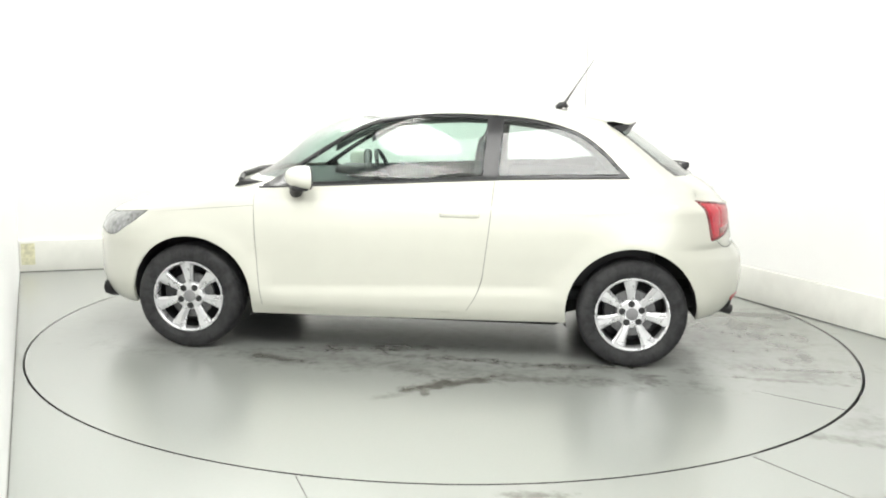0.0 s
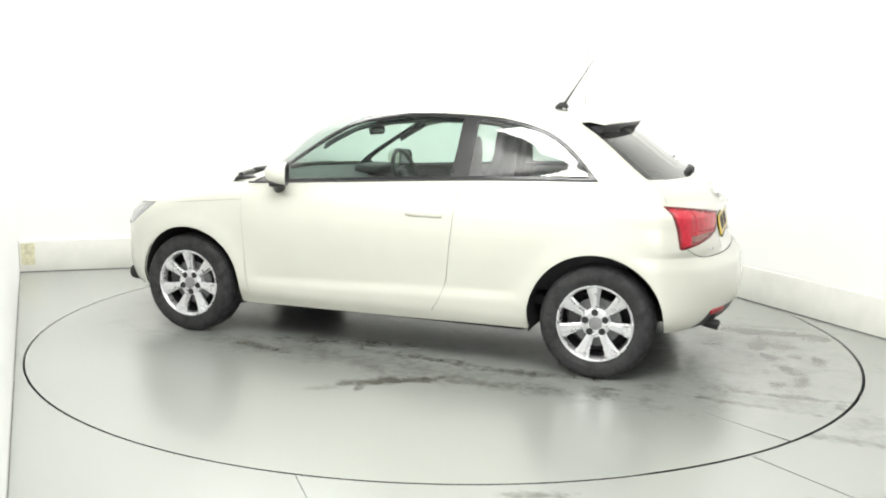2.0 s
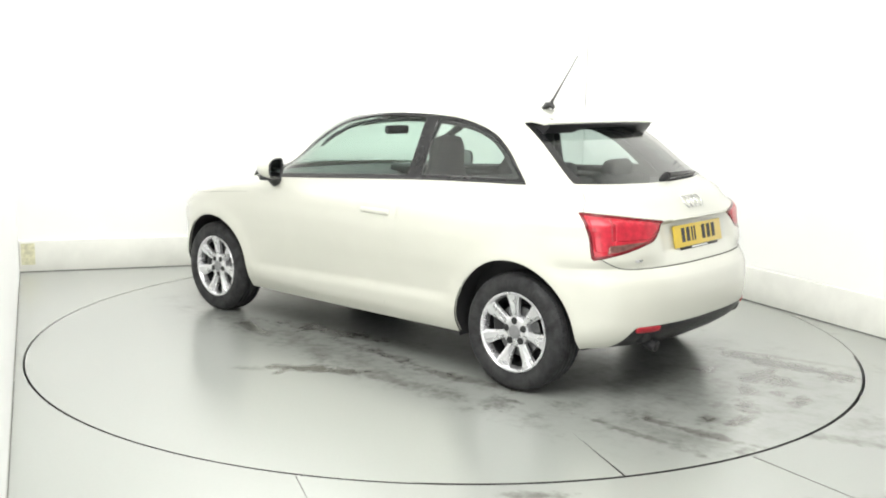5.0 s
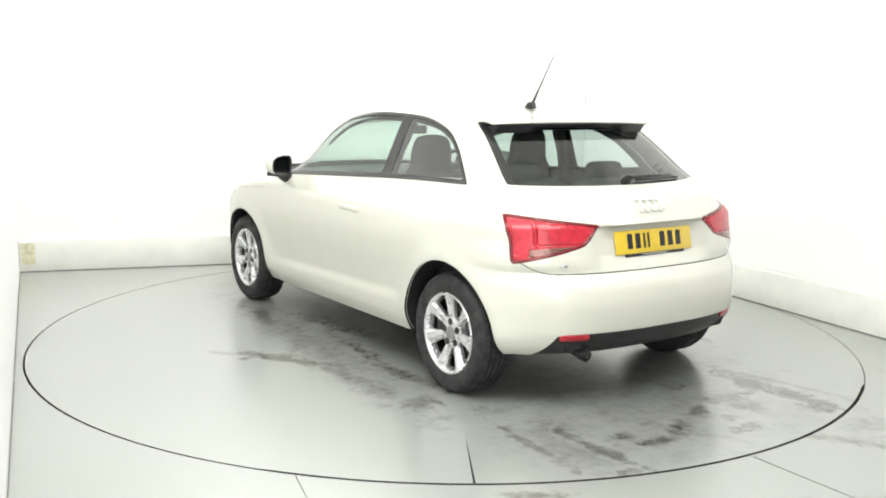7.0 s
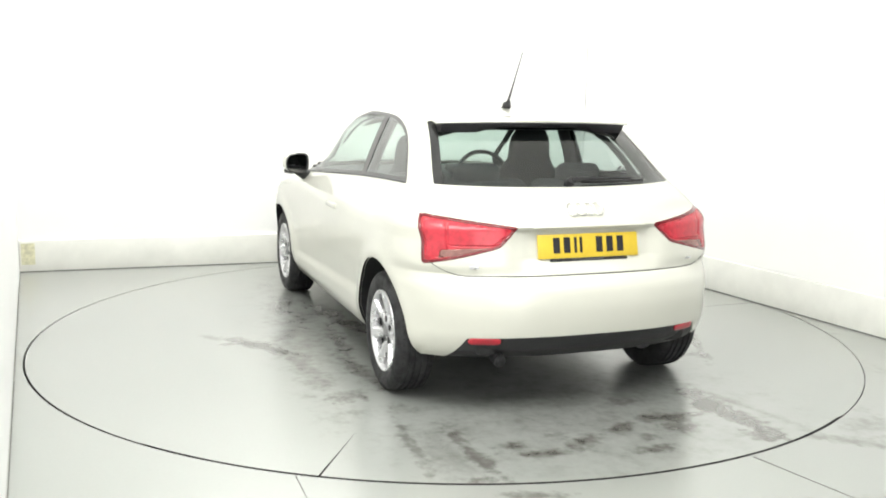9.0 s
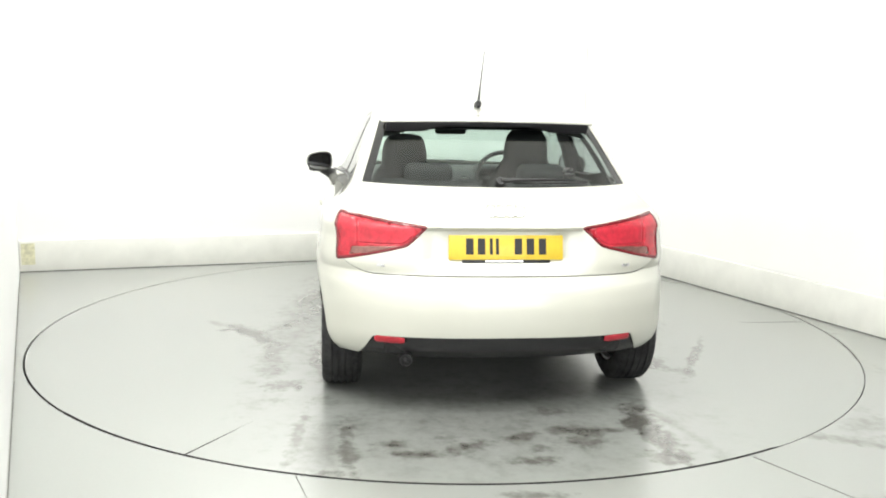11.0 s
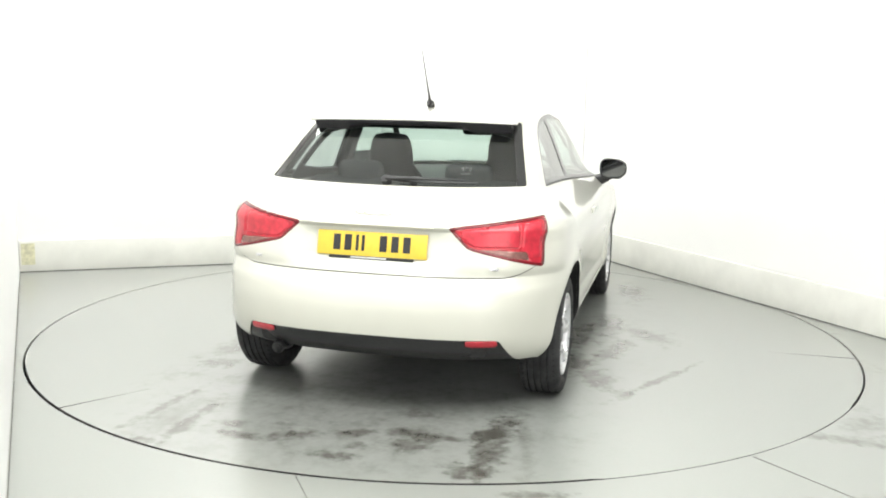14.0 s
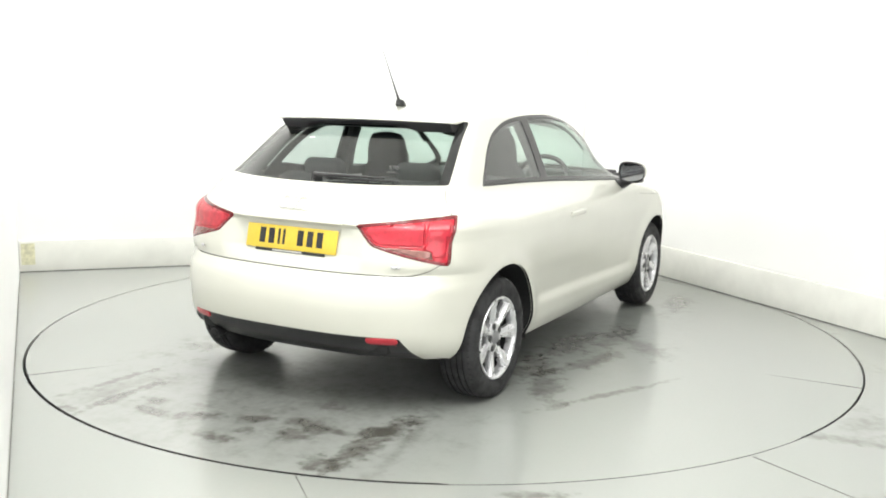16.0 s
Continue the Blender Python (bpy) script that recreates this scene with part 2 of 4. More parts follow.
def wall_run(name, a, b, height, thick, z0, mat, label=""):
    """Upright slab along a to b; the thickness lies on the outer side (left of a to b)."""
    d = Vector((b[0] - a[0], b[1] - a[1], 0))
    n = Vector((-d.y, d.x, 0)).normalized() * thick
    base = [Vector((*a, z0)), Vector((*b, z0)), Vector((*b, z0)) + n, Vector((*a, z0)) + n]
    verts = base + [v + Vector((0, 0, height)) for v in base]
    faces = [(3, 2, 1, 0), (4, 5, 6, 7), (0, 1, 5, 4), (1, 2, 6, 5), (2, 3, 7, 6), (3, 0, 4, 7)]
    me = mesh_of(name, verts, faces, False)
    me.materials.append(mat)
    return tagged(new(name, me), label, "wall", kind="structure")


wall_run("wall_north", (-3.6, 1.43), (1.28, 3.12), CEILING, 0.15, 0, WALL, "plain white painted studio wall above a cream kerb")
wall_run("wall_east", (1.24, 3.22), (3.50, -1.51), CEILING, 0.15, 0, WALL, "plain white painted studio wall above a cream kerb")
# three unseen walls, added dark so that reflections show an unlit space
wall_run("wall_east_far", (3.502, -1.514), (5.34, -5.36), CEILING, 0.15, 0, UNLIT_WALL, "unseen dark wall standing in for unlit space beyond the white bay")
wall_run("wall_southeast", (5.34, -5.36), (3.2, -9.6), CEILING, 0.15, 0, UNLIT_WALL, "unseen dark wall standing in for unlit space, closing the bay")
wall_run("wall_south", (3.3, -9.45), (0.9, -9.2), CEILING, 0.15, 0, UNLIT_WALL, "unseen dark wall standing in for unlit space, closing the bay")
wall_run("wall_west", (1.35, -9.15), (-3.46, 1.694), CEILING, 0.15, 0, WALL, "plain white painted studio wall beside the turntable")


def slab(name, a, b, height, thick, z0, mat, label, category, bevel=0.006):
    d = Vector((b[0] - a[0], b[1] - a[1], 0))
    mid = (Vector((*a, 0)) + Vector((*b, 0))) / 2 + Vector((-d.y, d.x, 0)).normalized() * thick / 2
    bm = box_bm(d.length, thick, height, bevel, 2)
    bmesh.ops.transform(bm, matrix=pose(mid.x, mid.y, z0 + height / 2, 0, 0, math.degrees(math.atan2(d.y, d.x))), verts=bm.verts)
    return tagged(part(name, bm, mat, None, label, 40), "", category, kind="structure")


# low cream kerb boards that run along the foot of the walls
slab("kerb_north", (-3.36, 1.475), (1.20, 3.06), 0.25, 0.036, 0, KERB, "low cream painted kerb board along the wall foot", "kerb")
slab("kerb_east", (1.22, 3.06), (5.24, -5.30), 0.25, 0.036, 0, KERB, "low cream painted kerb board along the wall foot", "kerb")
slab("kerb_joint_north", (-3.3587, 1.4712), (1.2013, 3.0562), 0.007, 0.004, 0, JOINT, "thin dusty joint along the kerb foot", "joint", 0.0)
slab("kerb_joint_east", (1.2164, 3.0583), (5.2364, -5.3017), 0.007, 0.004, 0, JOINT, "thin dusty joint along the kerb foot", "joint", 0.0)
slab("trim_west", (-0.3, -5.42), (-3.33, 1.40), 0.035, 0.05, 0, TRIM_STRIP, "narrow white edging strip at the wall foot", "trim", 0.004)
slab("trim_joint", (-0.2963, -5.4184), (-3.3263, 1.4016), 0.008, 0.004, 0, JOINT, "thin dusty joint beside the edging strip", "joint", 0.0)
slab("yellow_patch", (-3.345, 1.476), (-3.25, 1.509), 0.17, 0.004, 0.06, YELLOW, "faded yellow paint patch on the kerb end", "paint mark", 0.0)


def ring_floor():
    """The floor sheet with a round pit for the turntable."""
    n = 240
    outer = [(-3.7, 1.7), (1.2, 3.4), (1.6, 3.3), (5.6, -5.3), (3.3, -9.7), (0.8, -9.4)]
    verts, faces, pit = [], [], []
    for i in range(n):
        a = 2 * math.pi * i / n
        c, s = math.cos(a), math.sin(a)
        verts.append((c * (DISC_R + 0.001), s * (DISC_R + 0.001), 0))
        far = 1e9
        for k in range(len(outer)):
            (x1, y1), (x2, y2) = outer[k], outer[(k + 1) % len(outer)]
            den = c * (y2 - y1) - s * (x2 - x1)
            if abs(den) < 1e-9:
                continue
            t = (x1 * (y2 - y1) - y1 * (x2 - x1)) / den
            u = (x1 * s - y1 * c) / den
            if t > 0 and -1e-6 <= u <= 1 + 1e-6:
                far = min(far, t)
        verts.append((c * max(far, DISC_R + 0.05), s * max(far, DISC_R + 0.05), 0))
        verts.append((c * (DISC_R + 0.001), s * (DISC_R + 0.001), -0.12))
    for i in range(n):
        j = (i + 1) % n
        faces.append((3 * i, 3 * i + 1, 3 * j + 1, 3 * j))
        pit.append((3 * i + 2, 3 * i, 3 * j, 3 * j + 2))
    pit.append(tuple(3 * i + 2 for i in range(n)))
    return (verts, faces), (verts, pit)


FLOOR = floor_material("pale_painted_concrete", [(2.15, -2.0, 0.65, 0.20, -60, 0.40, 0.2), (2.65, -1.2, 0.5, 0.14, -60, 0.30, 0.25), (1.6, -2.6, 0.4, 0.15, 20, 0.3, 0.2), (0.34, -2.52, 0.16, 0.05, 0, 0.6, 0.15),
                                                 (2.22, 0.95, 0.75, 0.05, -72, 0.45, 0.25), (2.38, 0.02, 0.16, 0.02, 0, 0.4, 0.15), (1.75, -1.88, 0.30, 0.06, -20, 0.5, 0.2)])
FLOOR_MESH, PIT_MESH = ring_floor()
floor_ob = part("floor", FLOOR_MESH, FLOOR, None, "pale grey-green painted concrete floor with scuffs", 30)
tagged(floor_ob, "", "floor", kind="structure")
tagged(part("pit_edge", PIT_MESH, EDGE, floor_ob, "worn steel edge of the turntable pit", 30), kind="structure")
for k, (a, b) in enumerate([((-0.555, -2.38), (-0.40, -2.80)), ((1.28, -2.09), (1.62, -2.62)), ((2.05, -2.60), (2.62, -2.15))]):
    d = Vector((b[0] - a[0], b[1] - a[1], 0))
    bm = box_bm(d.length, 0.0032, 0.004, 0.0)
    bmesh.ops.transform(bm, matrix=pose((a[0] + b[0]) / 2, (a[1] + b[1]) / 2, 0.0, 0, 0, math.degrees(math.atan2(d.y, d.x))), verts=bm.verts)
    tagged(part("floor_joint", bm, JOINT, floor_ob), kind="structure")

ceil = box_bm(16, 18, 0.1, 0, at=(1, -3, CEILING + 0.05))
tagged(part("ceiling", ceil, CEIL, None, "plain white ceiling of the studio bay"), "", "ceiling", kind="structure")


# ================= turntable =================
CAR_AT = (0.148, -0.075)          # the car's middle on the turntable
SEAM_ANGLES = (148.0, 271.0, 28.0)
# water marks, tyre dirt and two broad darker areas, in the car's own plan: x, y, half length, half width, turn,
# strength, softness
DISC_MARKS = [
    # the dark splash beside the door
    (-0.27, 1.275, 0.25, 0.075, 32, 0.95, 0.14), (-0.40, 1.19, 0.11, 0.06, 20, 0.85, 0.14), (-0.19, 1.44, 0.035, 0.075, 10, 0.75, 0.10),
    (-0.11, 1.06, 0.10, 0.04, 25, 0.40, 0.20), (-0.02, 1.50, 0.10, 0.04, 30, 0.35, 0.25),
    # wet tracks behind the rear wheels, dark along their edges
    (-2.02, 0.92, 0.42, 0.035, -6, 0.52, 0.16), (-2.18, 0.71, 0.34, 0.045, 2, 0.60, 0.16), (-2.10, 0.81, 0.40, 0.13, -2, 0.34, 0.30), (-2.43, 0.78, 0.05, 0.10, 0, 0.62, 0.15),
    (-2.05, -0.62, 0.42, 0.095, 3, 0.80, 0.16), (-1.96, -0.57, 0.11, 0.085, 10, 0.85, 0.10), (-1.73, -0.65, 0.09, 0.07, 30, 0.75, 0.12), (-2.36, -0.59, 0.10, 0.09, 0, 0.70, 0.14),
    (-1.30, 1.02, 0.12, 0.10, -40, 0.55, 0.16), (-1.36, 0.95, 0.07, 0.03, 0, 0.70, 0.12), (-2.0, -0.76, 0.55, 0.040, 12, 0.35, 0.30),
    # puddle edges behind the car
    (-2.15, 0.53, 0.055, 0.075, 10, 0.80, 0.30), (-2.27, 0.40, 0.040, 0.15, -8, 0.82, 0.30), (-2.19, 0.20, 0.065, 0.11, 20, 0.82, 0.30), (-2.08, 0.30, 0.03, 0.09, 0, 0.45, 0.32),
    (-2.02, -0.24, 0.075, 0.13, 15, 0.82, 0.30), (-2.17, -0.26, 0.085, 0.13, 10, 0.75, 0.30), (-2.09, -0.04, 0.04, 0.12, 25, 0.70, 0.30), (-2.36, -0.05, 0.045, 0.12, 0, 0.85, 0.26),
    (-2.13, 0.17, 0.04, 0.06, 0, 0.60, 0.32), (-2.04, -0.43, 0.035, 0.14, 0, 0.60, 0.32), (-1.79, -0.22, 0.055, 0.06, 0, 0.70, 0.30), (-2.22, -0.09, 0.05, 0.05, 0, 0.65, 0.30),
    # broad soft darker area over the floor behind the car
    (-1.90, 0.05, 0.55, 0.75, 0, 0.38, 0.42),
    # grime and streaks under and beside the car; the last row darkens its whole footprint
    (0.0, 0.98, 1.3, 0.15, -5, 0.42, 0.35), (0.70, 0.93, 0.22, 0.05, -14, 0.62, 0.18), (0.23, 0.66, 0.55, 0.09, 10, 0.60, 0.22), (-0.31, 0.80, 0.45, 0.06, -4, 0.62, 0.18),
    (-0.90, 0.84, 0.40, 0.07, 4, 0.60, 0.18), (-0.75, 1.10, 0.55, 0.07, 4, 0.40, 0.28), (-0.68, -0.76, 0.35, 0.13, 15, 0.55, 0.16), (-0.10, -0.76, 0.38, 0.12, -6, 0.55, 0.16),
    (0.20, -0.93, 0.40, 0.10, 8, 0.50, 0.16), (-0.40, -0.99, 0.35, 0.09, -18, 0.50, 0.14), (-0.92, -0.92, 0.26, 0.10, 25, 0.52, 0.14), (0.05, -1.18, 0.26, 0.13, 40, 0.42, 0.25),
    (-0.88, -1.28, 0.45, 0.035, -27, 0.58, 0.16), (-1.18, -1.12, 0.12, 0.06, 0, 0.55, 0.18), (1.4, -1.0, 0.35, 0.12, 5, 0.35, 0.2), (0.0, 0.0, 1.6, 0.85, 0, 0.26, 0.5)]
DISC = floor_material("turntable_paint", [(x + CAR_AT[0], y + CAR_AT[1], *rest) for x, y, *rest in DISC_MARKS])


def turntable():
    root = tagged(new("turntable"), "round rotating floor plate in pale grey-green paint, stained by tyres", "turntable")
    for k in range(3):
        a0, a1 = SEAM_ANGLES[k], SEAM_ANGLES[(k + 1) % 3]
        if a1 < a0:
            a1 += 360
        n, verts, faces = 90, [], []
        pts = [(0, 0)]
        for i in range(n + 1):
            a = radians(a0 + (a1 - a0) * i / n)
            deg = (a0 + (a1 - a0) * i / n) % 360
            gap = 0.0150 if 128 < deg < 209 else 0.0045 if 209 <= deg < 249 else 0.0105
            pts.append(((DISC_R - gap) * math.cos(a), (DISC_R - gap) * math.sin(a)))
        # the joint between two plates opens only towards the rim
        w0, w1, inner = (0.0 if a0 == 28 else 0.0048), (0.0 if a1 % 360 == 28 else 0.0048), 1.93
        d0, d1 = radians(a0), radians(a1)
        pts[1] = (pts[1][0] - w0 * math.sin(d0), pts[1][1] + w0 * math.cos(d0))
        pts[-1] = (pts[-1][0] + w1 * math.sin(d1), pts[-1][1] - w1 * math.cos(d1))
        pts = [pts[0], (inner * math.cos(d0), inner * math.sin(d0))] + pts[1:] + [(inner * math.cos(d1), inner * math.sin(d1))]
        c = len(pts)
        verts = [(x, y, 0) for x, y in pts] + [(x, y, -0.03) for x, y in pts]
        faces = [tuple(range(c))] + [(i, i + c, (i + 1) % c + c, (i + 1) % c) for i in range(c)]
        me = mesh_of("plate", verts, faces, False)
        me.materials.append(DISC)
        me.materials.append(PIT)
        for p in me.polygons:
            p.material_index = 0 if p.normal.z > 0.5 else 1
        ob = new("plate", me)
        ob.parent = root
    bed = lathe([(0.0001, -0.035), (DISC_R - 0.02, -0.035), (DISC_R - 0.02, -0.09)], 96)
    bed = ([(x, -z, y) for x, y, z in bed[0]], bed[1])
    part("bed", bed, PIT, root, "dark bed under the plates", 30)
    return root


turntable_ob = turntable()


# ================= the car's skin =================
WHEEL_X = 1.2345
TYRE_R = 0.298


def rear_x(z):
    return ease(z, [(0.19, -1.69), (0.265, -1.805), (0.32, -1.872), (0.40, -1.905), (0.50, -1.913), (0.58, -1.900), (0.635, -1.862), (0.66, -1.834),
                    (0.72, -1.822), (0.80, -1.803), (0.852, -1.795), (0.88, -1.779), (0.94, -1.732), (1.0, -1.655), (1.02, -1.618), (1.30, -1.20),
                    (1.335, -1.13), (1.36, -1.02), (1.38, -0.84), (1.395, -0.50)])


def front_x(z):
    return ease(z, [(0.19, 1.86), (0.28, 1.95), (0.42, 1.985), (0.58, 1.985), (0.67, 1.96), (0.74, 1.88), (0.79, 1.76), (0.85, 1.50), (0.90, 1.25),
                    (0.935, 1.10), (0.96, 1.02), (1.30, 0.475), (1.348, 0.19), (1.375, -0.10), (1.395, -0.49)])


def side_y(x, z):
    # the shoulder lies higher over the rear lamps
    full = z
    z = z - 0.04 * np.clip((-x - 1.1) / 0.35, 0, 1) * np.clip((z - 0.80) / 0.05, 0, 1) * np.clip((1.03 - z) / 0.10, 0, 1)
    y = ease(z, [(0.19, 0.765), (0.25, 0.802), (0.30, 0.820), (0.38, 0.828), (0.46, 0.830), (0.53, 0.833), (0.62, 0.842), (0.72, 0.848), (0.80, 0.842),
                 (0.855, 0.828), (0.875, 0.812), (0.92, 0.768), (0.97, 0.722), (1.0, 0.702), (1.03, 0.687), (1.15, 0.640), (1.30, 0.575), (1.345, 0.548),
                 (1.362, 0.515), (1.377, 0.435), (1.389, 0.27), (1.395, 0.02)])
    z = full
    low = np.clip((1.0 - z) / 0.1, 0, 1)
    doors = np.clip((0.86 - np.abs(x + 0.01)) / 0.16, 0, 1)
    over = z - (0.403 - 0.033 * x)
    crease = np.where(over > 0, np.clip(1 - over / 0.16, 0, 1) ** 1.4, np.clip(1 + over / 0.05, 0, 1))
    y = y - 0.012 * crease * doors * doors * (3 - 2 * doors)
    y = y - 0.022 * np.clip((-x - 1.0) / 0.6, 0, 2) ** 2 * (0.5 + 0.5 * low) - 0.030 * np.clip((x - 1.2) / 0.5, 0, 2) ** 2 * low
    for cx in (WHEEL_X - 0.018, -WHEEL_X + 0.006):
        r = np.hypot(x - cx, z - 0.30)
        y = y + 0.014 * np.exp(-((r - 0.36) / 0.06) ** 2) * np.clip((z - 0.25) / 0.1, 0, 1)
    return y


def corner(z):
    """Length and power of the rounded rear and front corners in plan."""
    lr = ease(z, [(0.19, 0.42), (0.45, 0.50), (0.70, 0.49), (0.90, 0.45), (1.025, 0.20), (1.31, 0.11), (1.36, 0.25), (1.395, 0.01)])
    nr = ease(z, [(0.19, 2.6), (0.62, 2.55), (0.70, 3.0), (0.86, 3.0), (0.92, 2.7), (1.01, 4.6), (1.31, 4.6), (1.36, 2.6), (1.395, 2.0)])
    lf = ease(z, [(0.19, 0.60), (0.70, 0.62), (0.90, 0.50), (1.0, 0.50), (1.30, 0.42), (1.36, 0.35), (1.395, 0.005)])
    nf = ease(z, [(0.19, 2.4), (1.0, 2.3), (1.395, 2.2)])
    return lr, nr, lf, nf


def rear_bow(z):
    """How far the rear window's edges lie ahead of its middle."""
    return ease(z, [(0.19, 0.0), (0.88, 0.0), (1.02, 0.118), (1.30, 0.10), (1.36, 0.0), (1.395, 0.0)])


def pocket(y, z):
    """The shallow hollow of the tailgate between the lamps, under the lip."""
    side = np.clip((0.42 - np.abs(y)) / 0.12, 0, 1)
    high = np.clip((0.862 - z) / 0.014, 0, 1) * np.clip((z - 0.662) / 0.06, 0, 1)
    return 0.030 * side * side * (3 - 2 * side) * high


class Skin:
    """Half of the car's outer surface, which can be cut along smooth outlines into tagged panels."""

    def __init__(self):
        zs = np.concatenate([np.linspace(0.195, 0.64, 36), np.linspace(0.645, 1.03, 56), np.linspace(1.04, 1.33, 34),
                             1.395 - 0.06 * np.linspace(1, 0, 22) ** 2])
        rows = []
        for z in zs:
            lr, nr, lf, nf = (float(v) for v in corner(z))
            xr, xf = float(rear_x(z)), float(front_x(z))
            k = min(1.0, 0.98 * (xf - xr) / (lr + lf + 0.001))
            lr, lf = lr * k, lf * k
            t = np.linspace(0, np.pi / 2, 46)
            ya = np.sin(t) ** (2 / nr)
            bow = float(rear_bow(z))
            xa = xr + lr * (1 - np.cos(t) ** (2 / nr)) + bow * ya ** 2
            t = np.linspace(np.pi / 2, 0, 30)
            xc = xf - lf * (1 - np.cos(t) ** (2 / nf))
            yc = np.sin(t) ** (2 / nf)
            xb = np.linspace(xr + lr + bow, xf - lf, 112)[1:-1]
            x = np.concatenate([xa, xb, xc])
            y = np.concatenate([ya, np.ones(len(xb)), yc]) * side_y(x, np.full(len(x), z))
            y[0] = y[-1] = 0
            x = x + np.where(x < -1.3, pocket(y, np.full(len(y), z)), 0.0)
            rows.append(np.stack([x, y, np.full(len(x), z)], 1))
        n, m = len(rows), len(rows[0])
        self.v = [p for r in rows for p in r]
        self.f = [[i * m + j, (i + 1) * m + j, (i + 1) * m + j + 1, i * m + j + 1] for i in range(n - 1) for j in range(m - 1)]
        self.tag = ["body"] * len(self.f)

    def cut(self, phi, sources, target):
        """Faces of the panels in sources become target where phi is below zero."""
        pts = np.array(self.v)
        d = phi(pts[:, 0], pts[:, 1], pts[:, 2])
        d = np.where(np.abs(d) < 1e-7, 1e-7, d)
        d = list(d)
        made = {}

        def between(a, b):
            key = (a, b) if a < b else (b, a)
            if key not in made:
                t = d[a] / (d[a] - d[b])
                p = self.v[a] + (self.v[b] - self.v[a]) * t
                self.v.append(p)
                d.append(0.0)
                made[key] = len(self.v) - 1
            return made[key]

        for i in range(len(self.f)):
            if self.tag[i] not in sources:
                continue
            face = self.f[i]
            s = [d[k] < 0 for k in face]
            if not any(s):
                continue
            if all(s):
                self.tag[i] = target
                continue
            ins, out, flips = [], [], 0
            for k in range(len(face)):
                a, b = face[k], face[(k + 1) % len(face)]
                (ins if s[k] else out).append(a)
                if s[k] != s[(k + 1) % len(face)]:
                    e = between(a, b)
                    ins.append(e)
                    out.append(e)
                    flips += 1
            if flips != 2:
                if sum(d[k] for k in face) < 0:
                    self.tag[i] = target
                continue
            self.f[i] = out
            self.f.append(ins)
            self.tag.append(target)

    def normals(self):
        """Smooth normals of the whole skin, kept across the panel edges."""
        pts = np.array(self.v)
        out = np.zeros_like(pts)
        for f, t in zip(self.f, self.tag):
            p = pts[f]
            q = np.roll(p, -1, 0)
            n = np.cross(p, q).sum(0)
            for k in f:
                out[k] += n
        found = {}
        for p, n in zip(pts, out):
            key = (round(p[0], 4), round(p[1], 4), round(p[2], 4))
            found[key] = found.get(key, np.zeros(3)) + n
        for key in found:
            if key[1] < 1e-4:
                found[key][1] = 0.0
            found[key] = found[key] / (np.linalg.norm(found[key]) + 1e-12)
        return found

    def half(self, tags, side=1):
        used, verts, faces = {}, [], []
        for f, t in zip(self.f, self.tag):
            if t in tags:
                g = []
                for k in f:
                    if k not in used:
                        used[k] = len(verts)
                        p = self.v[k]
                        verts.append((p[0], p[1] * side, p[2]))
                    g.append(used[k])
                faces.append(g if side > 0 else g[::-1])
        return verts, faces

    def both(self, tags):
        va, fa = self.half(tags, 1)
        vb, fb = self.half(tags, -1)
        return va + vb, fa + [[k + len(va) for k in f] for f in fb]


def outline_distance(poly):
    """Signed distance in a plane to a closed outline; below zero inside."""
    a = np.array(poly, float)
    b = np.roll(a, -1, 0)

    def dist(u, v):
        best = np.full(len(u), 1e9)
        inside = np.zeros(len(u), bool)
        for (ax, ay), (bx, by) in zip(a, b):
            ex, ey = bx - ax, by - ay
            l2 = ex * ex + ey * ey
            if l2 < 1e-12:
                continue
            t = np.clip(((u - ax) * ex + (v - ay) * ey) / l2, 0, 1)
            best = np.minimum(best, np.hypot(u - ax - t * ex, v - ay - t * ey))
            if abs(ey) > 1e-12:
                hit = ((ay > v) != (by > v)) & (u < ex * (v - ay) / ey + ax)
                inside ^= hit
        return np.where(inside, -best, best)
    return dist


WINDOW_TOP = curve_through([(0.835, 0.925), (0.557, 1.112), (0.337, 1.246), (0.21, 1.303), (0.0, 1.335), (-0.21, 1.345), (-0.44, 1.341), (-0.648, 1.326),
                            (-0.81, 1.293), (-0.938, 1.247), (-1.05, 1.168), (-1.127, 1.092), (-1.196, 1.022)], 5)
WINDOW_FOOT = curve_through([(-1.196, 1.022), (-0.74, 1.008), (-0.392, 0.992), (0.053, 0.966), (0.54, 0.938), (0.835, 0.925)], 4)
window_d = outline_distance(np.concatenate([WINDOW_TOP[:-1], WINDOW_FOOT[:-1]]))


def door_front(z):
    return ease(z, [(0.20, 0.803), (0.25, 0.808), (0.49, 0.831), (0.83, 0.846), (0.93, 0.85)])


def door_rear(z):
    return ease(z, [(0.255, -0.325), (0.30, -0.348), (0.35, -0.378), (0.48, -0.421), (0.54, -0.427), (0.79, -0.455), (1.0, -0.468)])


def sill_seam(x):
    return 0.252 + (0.808 - x) * 0.0145


def body_foot(x):
    return ease(x, [(-1.95, 0.265), (-1.62, 0.270), (-1.5, 0.245), (-0.9, 0.232), (0.9, 0.213), (1.5, 0.235), (2.0, 0.24)])


def lamp_outer(z):
    return ease(z, [(0.60, -1.662), (0.70, -1.634), (0.86, -1.592), (0.90, -1.556), (0.915, -1.534), (0.96, -1.48)])


lamp_poly = outline_distance([(0.346, 0.866), (0.725, 0.915), (1.05, 0.957), (1.05, 0.632), (0.728, 0.704), (0.60, 0.735), (0.50, 0.760), (0.455, 0.771), (0.437, 0.779), (0.351, 0.859)])
